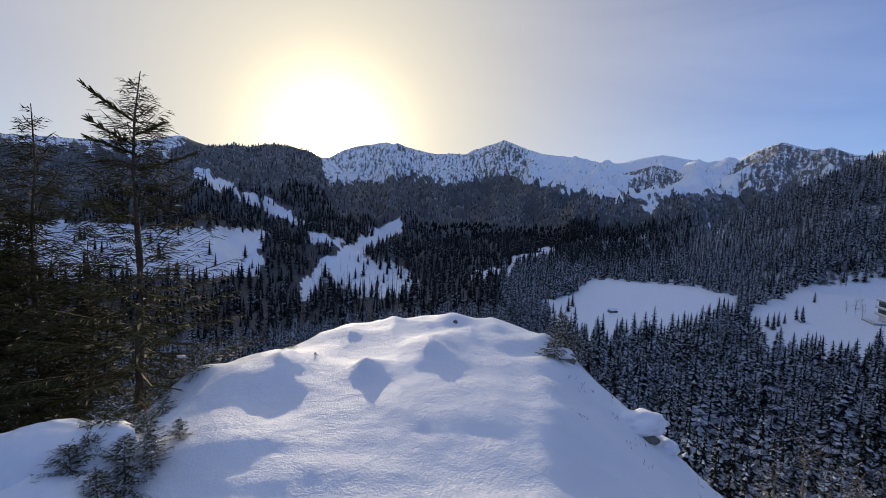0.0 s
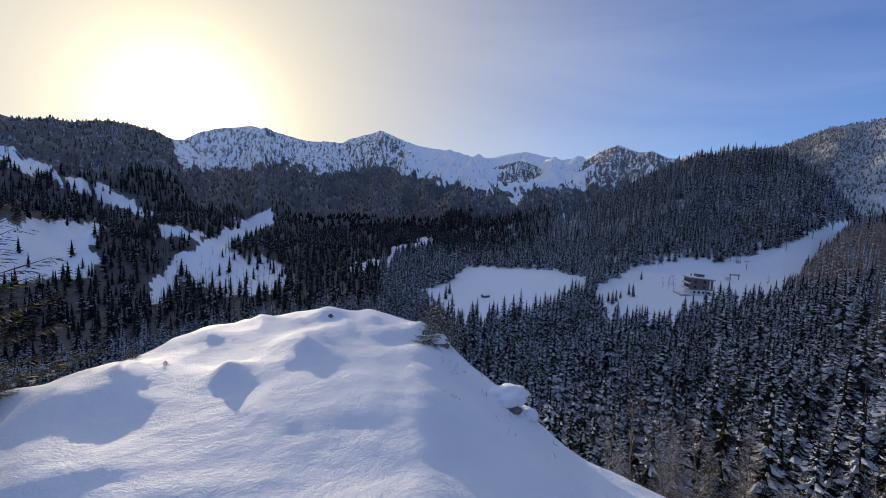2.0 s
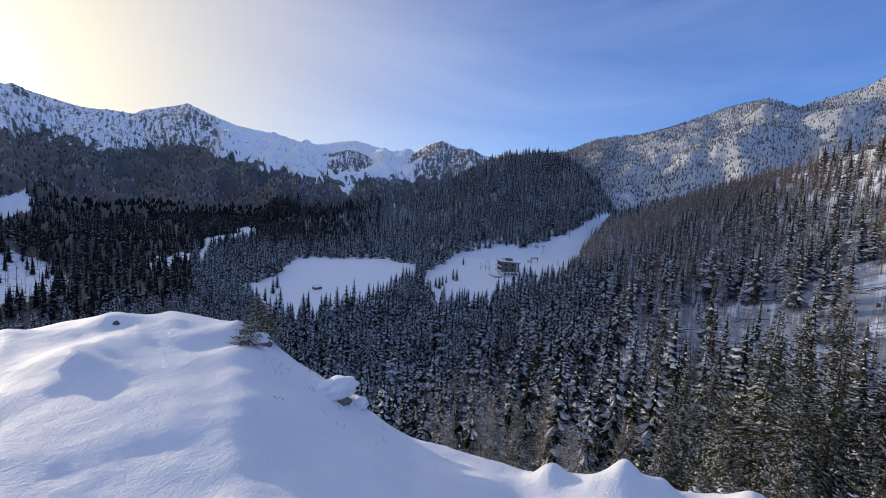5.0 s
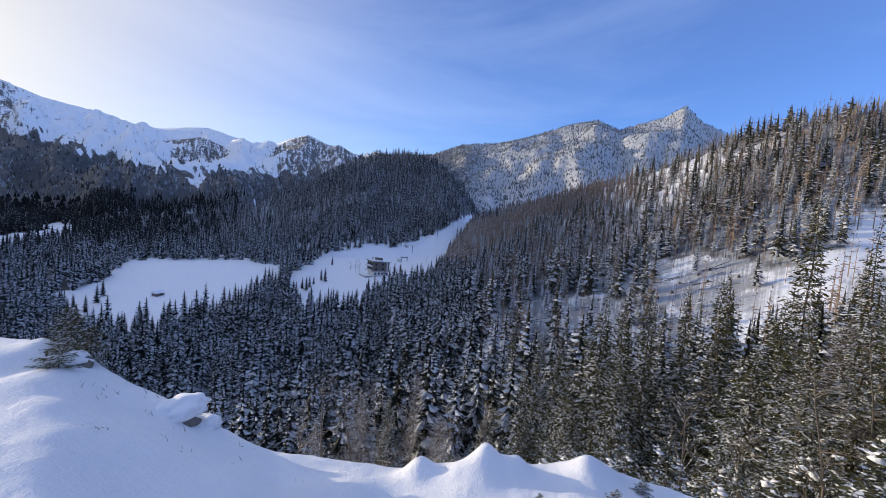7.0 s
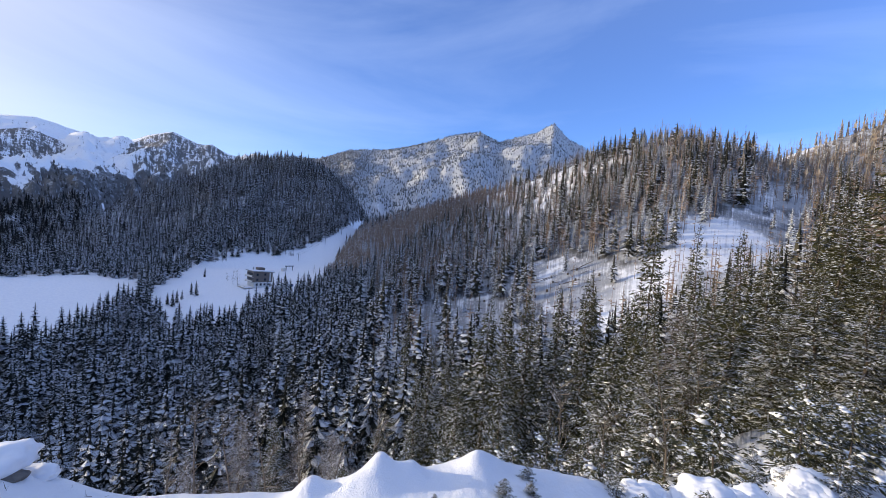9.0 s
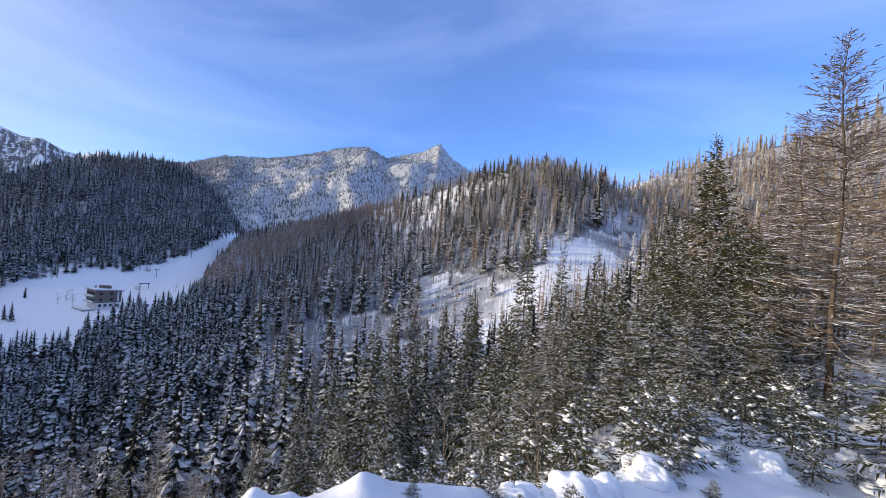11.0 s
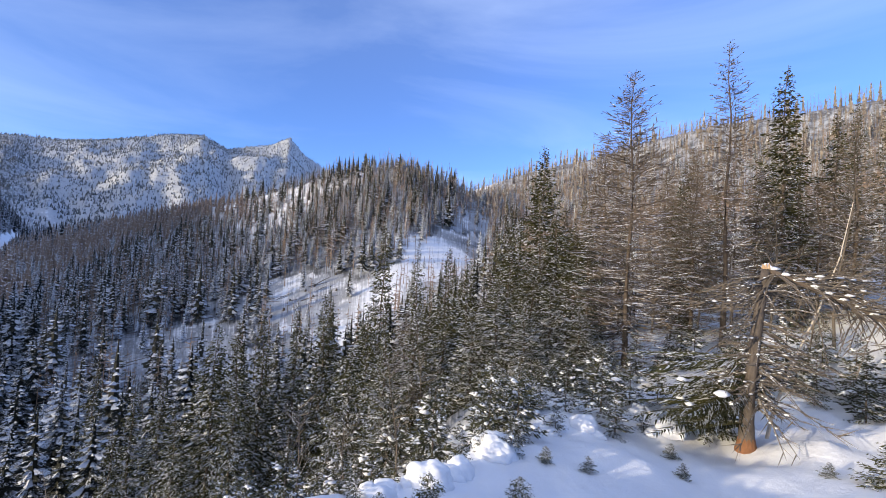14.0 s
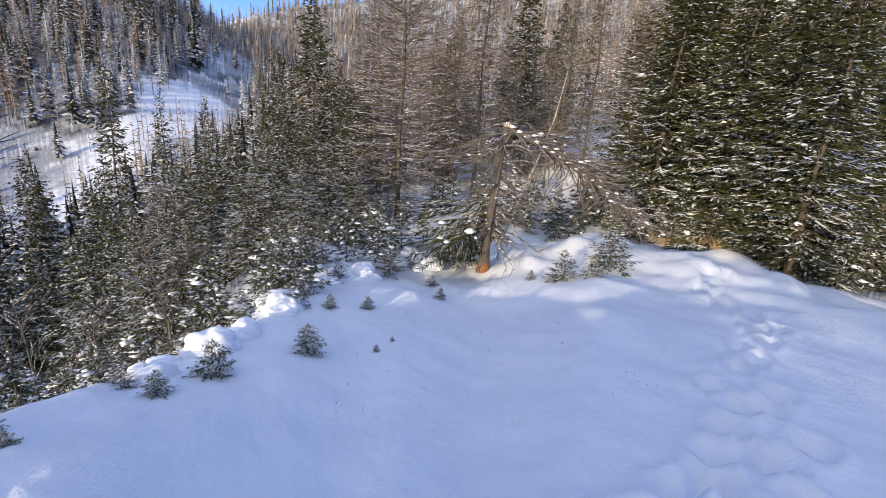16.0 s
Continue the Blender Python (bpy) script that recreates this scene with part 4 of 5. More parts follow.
# more dark spruces down the slope and along the snowfield's far side
for k in range(30):
    az = g.uniform(96, 129) if k < 17 else g.uniform(174, 202)
    r = g.uniform(22, 40) if k < 17 else g.uniform(17.5, 27)
    el = float(curve(az, (96, -5, 108, 1, 118, 6, 129, 9, 174, 17, 202, 22))) + g.uniform(-6, 2)
    x, y, z = spot(az, r, 0.2)
    tall = max(4.0, rise(el, r) - z)
    put_copy(spruces[k % 3] if k % 2 else far_models[k % 2], pose(x, y, z, 0, 0, 53 * k) @ Matrix.Diagonal((*(2 * [0.5 * tall / 12 + 0.5]), tall / 12, 1)))


def seen(az, el):
    """Where the line of sight at that bearing and elevation first meets the ground."""
    a = radians(az)
    r = np.geomspace(1.2, 1500, 1500)
    g = height(r * math.sin(a), r * math.cos(a))
    under = np.where(g >= rise(el, r))[0]
    d = float(r[under[0]]) if len(under) else 300.0
    return d * math.sin(a), d * math.cos(a), float(height(np.array([d * math.sin(a)]), np.array([d * math.cos(a)]))[0]), d


# ---- the snowfield's edge: young spruces: bearing, elevation of the foot, size, kind ----
SAPLINGS = ((104.8, -29.3, 5.5, 0), (116.4, -28.1, 4.6, 0), (98.2, -29.9, 3.6, 0), (133.6, -19.8, 1.8, 0), (134.9, -21.4, 1.8, 0),
            (151.5, -17.0, 4.3, 0), (155.3, -15.9, 3.2, 0), (156.9, -14.3, 5.7, 0), (125.9, -28.4, 1.2, 0), (128.2, -27.1, 0.8, 0),
            (147.3, -17.6, 1.5, 0), (124.7, -23.0, 2.1, 0), (119.5, -22.8, 2.1, 0), (95.3, -28.5, 3.6, 1), (81.5, -31.1, 2.7, 0),
            (127.6, -18.5, 6.0, 1), (120.6, -19.6, 4.4, 1), (115.2, -22.5, 5.8, 1), (108.4, -23.7, 4.9, 1), (102.6, -24.6, 4.0, 1),
            (136.7, -16.2, 5.1, 0), (130.7, -17.5, 3.0, 1), (137.3, -16.6, 4.7, 0), (111.5, -22.5, 3.6, 1), (108.8, -24.5, 4.1, 1),
            (103.6, -25.3, 3.8, 1), (116.1, -21.1, 4.4, 1), (85.0, -30.4, 2.0, 0), (94.6, -27.8, 3.4, 1), (84.4, -28.9, 2.2, 0),
            (72.4, -32.4, 1.1, 0), (14.7, -17.6, 3.6, 0), (99.6, -26.7, 3.6, 1), (106.2, -23.9, 4.3, 1))
placed = {0: False, 1: False}
for k, (az, el, size, kind) in enumerate(SAPLINGS):
    x, y, z, d = seen(az, el)
    s = d * math.tan(radians(size)) / (1.6 if kind == 0 else 2.6)
    m = pose(x, y, z - 0.1 * s, 0, 0, 61 * k) @ Matrix.Diagonal((s * 1.15, s * 1.15, s, 1))
    if placed[kind]:
        put_copy(young[kind], m)
    else:
        young[kind].matrix_basis = m
        placed[kind] = True

# thicket of young spruces below the rim and round the wood's edge
g = random.Random(5)
for k in range(135):
    az = g.uniform(58, 134)
    r = g.uniform(1.2, 3.6) * float(curve(az, RIM_R)) if az < 112 else g.uniform(1.02, 1.9) * float(curve(az, RIM_R))
    x, y, z = spot(az, r)
    tip = float(curve(az, (58, -27, 80, -23, 95, -15, 110, -10, 134, -6))) - g.uniform(0, 4)
    s = min(g.uniform(0.6, 1.4), (rise(tip, r) - z) / 2.6)
    if s > 0.25:
        put_copy(young[1 if g.random() < 0.75 else 0], stand(az, r, g.uniform(0, 360), s, 0.1))
for k in range(64):
    az = g.uniform(116, 156) if k > 39 else g.uniform(138, 178) if k < 26 else g.uniform(172, 192)
    put_copy(young[1], stand(az, g.uniform(18.5, 24) if k < 26 or k > 39 else g.uniform(15.5, 19), g.uniform(0, 360), g.uniform(0.5, 1.2), 0.1))

# ---- the two spruces on the brink, and the snowed-in dwarf pines at their feet ----
brink = conifer("spruce_tree", 5.0, 1.05, 41, M_OLIVE, "slim spruce with a sparse crooked top on the brink", stretch=1.2, gap=0.17, per=7, step=0.032, blade=0.012, twig=0.15, droop=-12, lift=50, lumps=0.02, lump=0.06, thick=0.06, low=0.12)
d = 5.4
x, y, z = spot(-36.5, d)
brink.matrix_basis = pose(x, y, z - 0.1, 0, 0, 20) @ Matrix.Diagonal((1, 1, (rise(14.8, d) - z) / 5.0, 1))
for az, el, top, turn in ((-44.6, -19.5, 10.0, 140), (-48.5, -20, 7.5, 260), (-40.5, -18.0, -3.0, 310), (-46.0, -17.0, 1.0, 100), (-51.0, -20, 9.5, 200)):
    dd = d * g.uniform(1.0, 1.2)
    x, y, zz = spot(az, dd)
    k = (rise(top, dd) - zz) / 5.0
    put_copy(brink, pose(x, y, zz - 0.1, 0, 0, turn) @ Matrix.Diagonal((0.55 + 0.45 * k, 0.55 + 0.45 * k, k, 1)), "slim spruce with drooping green boughs on the brink")
def long_limb(az, el, length, turn, lift):
    """A long upswept side shoot near the spruce's tip."""
    g2 = random.Random(int(turn))
    v, f = [], []
    aim = Vector((math.cos(radians(turn)), math.sin(radians(turn)), lift)).normalized()
    side = aim.cross(Vector((0, 0, 1))).normalized()
    pts = [aim * (length * u) + Vector((0, 0, 0.12 * length * u * u)) for u in (0, 0.33, 0.66, 1)]
    tv, tf = tube([tuple(p) for p in pts], [0.014, 0.011, 0.008, 0.004], 5)
    v += tv
    f += tf
    for k in range(90):
        u = g2.uniform(0.1, 1)
        p = pts[min(2, int(u * 3))].lerp(pts[min(2, int(u * 3)) + 1], u * 3 - min(2, int(u * 3)))
        q = p + (aim * g2.uniform(0.3, 1) + side * g2.choice((-1, 1)) * g2.uniform(0.3, 1) + Vector((0, 0, g2.uniform(-0.4, 0.5)))).normalized() * g2.uniform(0.06, 0.17) * (1.25 - 0.6 * u)
        tv, tf = tube([tuple(p), tuple(p.lerp(q, 0.5)), tuple(q)], [0.003, 0.006, 0.002], 4)
        f += [tuple(i + len(v) for i in t) for t in tf]
        v += tv
    return v, f


for az, el, length, turn, lift in ((0, 4.35, 0.5, 168, 0.75), (0, 4.05, 0.45, 190, 0.45), (0, 3.75, 0.66, 8, 0.42), (0, 4.2, 0.38, 30, 0.6), (0, 3.95, 0.42, 150, 0.3)):
    v, f = long_limb(az, el, length, turn + 36, lift)
    part("long_limb", raw_mesh("long_limb", v, f, M_OLIVE), brink, "long upswept needled shoot near the tip", pose(0, 0, el, 0, 0, 0))
pine = conifer("dwarf_pine", 0.8, 0.5, 43, M_NEAR, "low dark pine bush sticking out of the snow", gap=0.055, per=7, step=0.02, blade=0.008, twig=0.07, lumps=0.12, lump=0.06, thick=0.02, low=0.05)
PINES = ((-38.5, -29.0, 0.50), (-41.5, -28.0, 0.5), (-36.0, -27.5, 0.35), (-33.2, -25.4, 0.25), (-44.0, -24.5, 0.9), (-47.0, -23.0, 1.0), (-40.0, -22.5, 0.8), (-36.5, -21.0, 0.7), (-31.3, -19.0, 0.45), (-20.5, -17.2, 0.25),
         (-38, -24.0, 0.5), (-36.3, -25.6, 0.4), (-40, -26.0, 0.6), (-43, -28.5, 0.5), (-41, -31.0, 0.45), (-39.2, -21.5, 0.7), (-34.6, -22.6, 0.35), (15.6, -16.4, 0.65), (17.2, -17.3, 0.5), (-17.5, -18.2, 0.1))
for k, (az, el, s) in enumerate(PINES):
    x, y, z, d = seen(az, el)
    m = pose(x, y, z - 0.05, 0, 0, 70 * k) @ Matrix.Diagonal((s, s, s, 1))
    if k:
        put_copy(pine, m)
    else:
        pine.matrix_basis = m


def snow_heap(name, label, az, el, sx, sy, sz, seed, turn=0):
    """A rounded, uneven cap of snow over a bush or a rock."""
    bm = bmesh.new()
    bmesh.ops.create_icosphere(bm, subdivisions=4, radius=1.0)
    for v in bm.verts:
        n = noise.fractal(v.co * 1.6 + Vector((seed, 0, 0)), 0.9, 2.0, 4)
        v.co *= 1 + 0.22 * n
        v.co = Vector((v.co.x * sx, v.co.y * sy, max(v.co.z, -0.35) * sz))
    me = bpy.data.meshes.new(name)
    bm.to_mesh(me)
    bm.free()
    me.polygons.foreach_set("use_smooth", [True] * len(me.polygons))
    me.materials.append(M_SNOW)
    x, y, z, d = seen(az, el)
    ob = new(name, me)
    ob.matrix_basis = pose(x, y, z, 0, 0, turn)
    return tagged(ob, label, "snow heap")


for k, (az, el, sx, sy, sz) in enumerate(((-43.5, -26.0, 0.55, 0.4, 0.32), (-46.5, -25.0, 0.5, 0.45, 0.35), (-41.0, -24.0, 0.4, 0.3, 0.22), (-32.5, -18.2, 0.20, 0.3, 0.26), (-45.5, -29.5, 0.35, 0.3, 0.2),
                                         (25.5, -23.6, 0.30, 0.2, 0.12), (15.9, -17.3, 0.12, 0.14, 0.10), (28.5, -25.3, 0.15, 0.12, 0.08))):
    snow_heap("snow_mound", "rounded heap of snow over a bush on the brink", az, el, sx, sy, sz, 3.1 * k, 40 * k)

# lumps of snow over buried bushes along the field's edge and among the young spruces
h = random.Random(23)
for k in range(26):
    az = h.uniform(88, 134)
    size = h.uniform(0.16, 0.42) * (1.0 if az < 112 else 1.1)
    snow_heap("snow_mound", "lump of snow over a buried bush at the field's edge", az, float(curve(az, RIM_E)) + h.uniform(-0.6, 1.4), size, size * h.uniform(0.6, 1.0), size * h.uniform(0.5, 0.85), 7.7 * k, 50 * k)

M_ROCK = plain("dark_lichened_rock", (0.06, 0.055, 0.05), (0.19, 0.175, 0.155), 0.9, 9.0, 1.0, 0.04)


def rock(az, el, sx, sy, sz, seed, turn):
    """A broken boulder with flat faces, half sunk in the snow."""
    bm = bmesh.new()
    bmesh.ops.create_icosphere(bm, subdivisions=3, radius=1.0)
    g = random.Random(seed)
    cuts = [(Vector((g.uniform(-1, 1), g.uniform(-1, 1), g.uniform(-0.6, 1))).normalized(), g.uniform(0.45, 0.8)) for k in range(9)]
    for v in bm.verts:
        for n, far in cuts:
            over = v.co.dot(n) - far
            if over > 0:
                v.co -= n * over * 0.9
        v.co += v.normal * 0.05 * noise.noise(v.co * 4 + Vector((seed, 0, 0)))
        v.co = Vector((v.co.x * sx, v.co.y * sy, v.co.z * sz))
    me = bpy.data.meshes.new("rock")
    bm.to_mesh(me)
    bm.free()
    me.materials.append(M_ROCK)
    x, y, z, d = seen(az, el)
    ob = new("rock", me)
    ob.matrix_basis = pose(x, y, z, 0, 0, turn)
    return tagged(ob, "dark rough boulder showing under its cap of snow", "rock")


for k, (az, el, sx, sy, sz) in enumerate(((26.4, -24.9, 0.14, 0.10, 0.09), (16.2, -17.6, 0.14, 0.12, 0.10), (1.4, -14.2, 0.05, 0.04, 0.05))):
    rock(az, el, sx, sy, sz, 5 + k, 70 * k)

# ---- the broken tree ----
def broken_tree():
    root = new("broken_tree")
    g = random.Random(3)
    x, y, z, d = seen(140.7, -17.0)
    top = rise(1.8, d) - z
    w = d * math.tan(radians(0.68))
    right = Vector((math.cos(radians(140.7)), -math.sin(radians(140.7)), 0))
    away = Vector((math.sin(radians(140.7)), math.cos(radians(140.7)), 0))
    pts = [right * (0.07 * top * u * u) + Vector((0, 0, top * u - 0.2 * (u == 0))) for u in (0, 0.04, 0.15, 0.35, 0.6, 0.85, 1.0)]
    v, f = tube([tuple(p) for p in pts], [w * 1.55, w * 1.2, w, w * 0.92, w * 0.85, w * 0.72, w * 0.62], 12)
    v = [tuple(Vector(c) * 1.0 + Vector((1, 1, 0)) * (0.22 * w * noise.noise(Vector(c) * 4.0))) for c in v]
    part("trunk", raw_mesh("trunk", v, f, M_STUMP, True), root, "thick stump with grey-brown bark, snapped off")
    v, f = tube([(0, 0, -0.1), (0, 0, 0.02 * top), (0, 0, 0.06 * top), (0, 0, 0.08 * top)], [w * 1.7, w * 1.36, w * 1.16, w * 0.9], 12)
    part("bared_foot", raw_mesh("bared_foot", v, f, M_RUST, True), root, "rusty orange foot where the bark is gone")
    v, f = [], []
    for k in range(9):
        a = 0.7 * k
        p = pts[-1] + Vector((math.cos(a), math.sin(a), 0)) * w * 0.5
        tv, tf = tube([tuple(p), tuple(p + Vector((0, 0, g.uniform(0.1, 0.4) * w * 3)))], [w * 0.25, 0.01], 5)
        f += [tuple(i + len(v) for i in t) for t in tf]
        v += tv
    part("splintered_top", raw_mesh("splintered_top", v, f, M_WOOD), root, "pale splintered wood at the break")
    # the fallen crown hangs from the break down to the snow
    end = pts[-1] + right * d * 0.34 + away * d * 0.03 + Vector((0, 0, -top * 0.60))
    line = [pts[-1].lerp(end, u) + Vector((0, 0, 0.3 * math.sin(u * 3.1) * 0.6)) for u in (0, 0.2, 0.4, 0.6, 0.8, 1)]
    tv, tf = tube([tuple(p) for p in line], [w * 0.42 * (1 - 0.8 * u) for u in (0, 0.2, 0.4, 0.6, 0.8, 1)], 8)
    fallen = part("fallen_crown", raw_mesh("fallen_crown", tv, tf, M_BARK, True), root, "snapped crown hanging down to the snow")
    v, f, sv, sf = [], [], [], []
    # bare dead branches round the standing trunk
    for k in range(104):
        p = Vector((0, 0, top * g.uniform(0.22, 0.97))) + right * 0.05 * top
        a = g.uniform(0, 6.28)
        L = top * g.uniform(0.12, 0.36)
        dirn = Vector((math.cos(a), math.sin(a), g.uniform(-0.5, 0.3)))
        mid, tip = p + dirn * L * 0.5, p + dirn * L + Vector((0, 0, -0.15 * L))
        tv, tf = tube([tuple(p), tuple(mid), tuple(tip)], [0.03, 0.018, 0.005], 4)
        f += [tuple(i + len(v) for i in t) for t in tf]
        v += tv
        if k % 2:
            for q in (0.25, 0.45, 0.65):
                c = p.lerp(tip, q) + Vector((0, 0, 0.03))
                clump(sv, sf, tuple(c), g.uniform(0.025, 0.05), 0.6, g, a)
        for q in range(9):
            b = p.lerp(tip, g.uniform(0.2, 1))
            e = b + (dirn + Vector((g.uniform(-1, 1), g.uniform(-1, 1), g.uniform(-0.8, 0.3)))).normalized() * L * 0.35
            n = len(v)
            v += [tuple(b), tuple(e), tuple(b + Vector((0.01, 0.01, 0.03)))]
            f.append((n, n + 1, n + 2))
    for k in range(200):
        u = g.uniform(0.02, 1)
        p = line[min(4, int(u * 5))].lerp(line[min(4, int(u * 5)) + 1], u * 5 - min(4, int(u * 5)))
        L = top * g.uniform(0.15, 0.42) * (1.1 - 0.6 * u)
        dirn = Vector((g.uniform(-0.6, 1.0), g.uniform(-0.8, 0.8), g.uniform(-0.75, 0.35)))
        dirn = (dirn + right * 0.7).normalized()
        mid, tip = p + dirn * L * 0.5 + Vector((0, 0, 0.06 * L)), p + dirn * L + Vector((0, 0, -0.12 * L))
        for q in range(6):
            a = p.lerp(mid, g.random()) if q < 2 else mid.lerp(tip, g.random())
            b = a + (dirn + Vector((g.uniform(-0.9, 0.9), g.uniform(-0.9, 0.9), g.uniform(-0.6, 0.4)))).normalized() * L * 0.3
            n = len(v)
            v += [tuple(a), tuple(b), tuple(a + Vector((0.012, 0.012, 0.025)))]
            f.append((n, n + 1, n + 2))
        tv, tf = tube([tuple(p), tuple(mid), tuple(tip)], [0.024, 0.016, 0.006], 4)
        f += [tuple(i + len(v) for i in t) for t in tf]
        v += tv
        if g.random() < 0.3:
            clump(sv, sf, tuple(mid + Vector((0, 0, 0.03))), g.uniform(0.03, 0.08), 0.5, g, math.atan2(dirn.y, dirn.x))
    tagged(part("dead_brush", raw_mesh("dead_brush", v, f, M_TWIG), fallen, "bare grey twigs"), kind="stuff")
    for k in range(16):
        u = 0.02 + 0.058 * k
        p = line[min(4, int(u * 5))].lerp(line[min(4, int(u * 5)) + 1], u * 5 - min(4, int(u * 5)))
        clump(sv, sf, tuple(p + Vector((0, 0, w * 0.3))), w * (0.75 - 0.03 * k), 0.5, g, math.atan2(right.y, right.x))
    clump(sv, sf, tuple(pts[-1] + Vector((0, 0, 0.04))), w * 0.7, 0.9, g)
    tagged(part("snow_load", raw_mesh("snow_load", sv, sf, M_SNOW, True), root, "white snow lying on the broken crown"), kind="stuff")
    # green boughs low on the stump
    v, f, sv, sf = [], [], [], []
    for k in range(34):
        a = math.atan2(-right.y, -right.x) + g.uniform(-1.5, 1.5)
        p = Vector((0, 0, top * g.uniform(0.12, 0.5)))
        out = Vector((math.cos(a), math.sin(a), g.uniform(-0.35, 0.0))) - right * 0.35
        L = top * g.uniform(0.25, 0.48)
        for q in range(34):
            s = (q + 1) / 34
            c = p + out * (L * s) + Vector((0, 0, -0.1 * L * s * s))
            for hand in (-1, 1):
                side = Vector((-out.y, out.x, 0)) * hand
                b = c + (side * g.uniform(0.5, 1) + out * 0.7 + Vector((0, 0, g.uniform(-0.4, 0.1)))) * (0.28 * L * (1.1 - 0.7 * s))
                n = len(v)
                v += [tuple(c), tuple(b), tuple(c + out * 0.05 + Vector((0, 0, 0.025)))]
                f.append((n, n + 1, n + 2))
        if g.random() < 0.5:
            c = p + out * (L * g.uniform(0.45, 0.8))
            clump(sv, sf, tuple(c + Vector((0, 0, 0.05))), g.uniform(0.08, 0.17), 0.7, g, a)
    part("green_bough", raw_mesh("green_bough", v, f, M_NEAR), root, "green needled boughs low on the stump")
    tagged(part("snow_pad", raw_mesh("snow_pad", sv, sf, M_SNOW, True), root, "thick pads of snow on the low boughs"), kind="stuff")
    root.matrix_basis = pose(x, y, z)
    return tagged(root, "snapped spruce with its broken crown hanging into the snow", "broken tree")


M_STUMP = plain("weathered_grey_bark", (0.032, 0.027, 0.023), (0.13, 0.105, 0.085), 0.92, 16.0, 1.0, 0.03, (1, 1, 0.35))
M_WOOD = plain("fresh_splintered_wood", (0.35, 0.22, 0.12), (0.55, 0.38, 0.22), 0.8, 20.0, 0.6, 0.01, (1, 1, 0.2))
M_RUST = plain("rusty_bared_wood", (0.10, 0.045, 0.02), (0.24, 0.11, 0.05), 0.9, 18.0, 0.9, 0.02, (1, 1, 0.4))
M_TWIG = needles("snow_dusted_grey_twigs", (0.075, 0.064, 0.055), (0.20, 0.17, 0.14), 0.90, 0.85, 5.0)
M_BIRCH = plain("pale_birch_bark", (0.45, 0.36, 0.26), (0.62, 0.55, 0.46), 0.8, 12.0, 0.4, 0.01, (1, 1, 3))
M_GRASS = plain("dry_straw_grass", (0.22, 0.14, 0.06), (0.42, 0.29, 0.14), 0.9, 8.0, 0.2, 0.005)
broken_tree()


def bare_tree(name, h, seed, label, mat, thick=0.02, lean=0.1, twigs=46):
    """A young leafless broadleaf: leaning stem and forked twigs."""
    g = random.Random(seed)
    root = new(name)
    pts = [Vector((lean * h * u + 0.03 * h * math.sin(5 * u + seed), 0.03 * h * math.cos(4 * u + seed), h * u - 0.1)) for u in (0, 0.2, 0.4, 0.6, 0.8, 1)]
    v, f = tube([tuple(p) for p in pts], [thick * (1 - 0.85 * u) for u in (0, 0.2, 0.4, 0.6, 0.8, 1)], 6)
    part("stem", raw_mesh("stem", v, f, mat, True), root)
    v, f = [], []

    def shoot(a, d, L, w, depth):
        b = a + d * L
        c = a.lerp(b, 0.5) + Vector((g.uniform(-0.05, 0.05), g.uniform(-0.05, 0.05), 0.03)) * L
        tv, tf = tube([tuple(a), tuple(c), tuple(b)], [w, w * 0.7, w * 0.25], 3)
        f.extend(tuple(i + len(v) for i in t) for t in tf)
        v.extend(tv)
        if depth:
            for q in range(4):
                s = c.lerp(b, g.random())
                e = (d + Vector((g.uniform(-0.7, 0.7), g.uniform(-0.7, 0.7), g.uniform(-0.1, 0.7)))).normalized()
                shoot(s, e, L * g.uniform(0.35, 0.6), w * 0.55, depth - 1)

    for k in range(twigs):
        u = g.uniform(0.22, 0.98)
        p = pts[min(4, int(u * 5))].lerp(pts[min(4, int(u * 5)) + 1], u * 5 - min(4, int(u * 5)))
        a = g.uniform(0, 6.28)
        shoot(p, Vector((math.cos(a), math.sin(a), g.uniform(0.3, 1.2))).normalized(), h * g.uniform(0.10, 0.22) * (1.2 - 0.6 * u), thick * 0.3, 1)
    tagged(part("crown", raw_mesh("crown", v, f, M_TWIG), root, "fine grey leafless twigs"), kind="stuff")
    return tagged(root, label, "bare tree")


x, y, z, d = seen(142.5, -15.5)
birch = bare_tree("young_birch", 1.0, 4, "thin pale leafless birch leaning behind the broken tree", M_BIRCH, 0.007, 0.22, 12)
hb = rise(11.5, d) - z
birch.matrix_basis = pose(x, y, z, 0, 0, -141 + 10) @ Matrix.Diagonal((hb, hb, hb, 1))
shrub = bare_tree("bare_shrub", 4.0, 9, "leafless grey-brown bush in the snow", M_TWIG, 0.035, 0.05, 40)
first = True
SHRUBS = ((94, 12, 1.2), (100, 15, 1.3), (103, 19, 1.4), (88, 9.5, 1.0), (110, 24, 1.6), (117, 26, 1.7), (124, 27, 1.9), (131, 28, 2.0), (136, 27, 1.9), (143, 27, 1.8), (148, 26, 2.0), (152, 25, 1.7), (127, 25, 1.5), (139, 25, 1.4), (121, 24, 1.2),
          (42, 7.5, 0.7), (46, 8.5, 0.8), (50, 9, 0.9), (54, 9, 0.8), (39, 7.5, 0.6), (58, 9.5, 0.8), (63, 10, 0.9), (133, 24, 1.6), (129, 30, 2.2), (146, 22, 1.2))
for k, (az, r, s) in enumerate(SHRUBS):
    m = stand(az, r, 50 * k, s)
    if first:
        shrub.matrix_basis = m
        first = False
    else:
        put_copy(shrub, m)


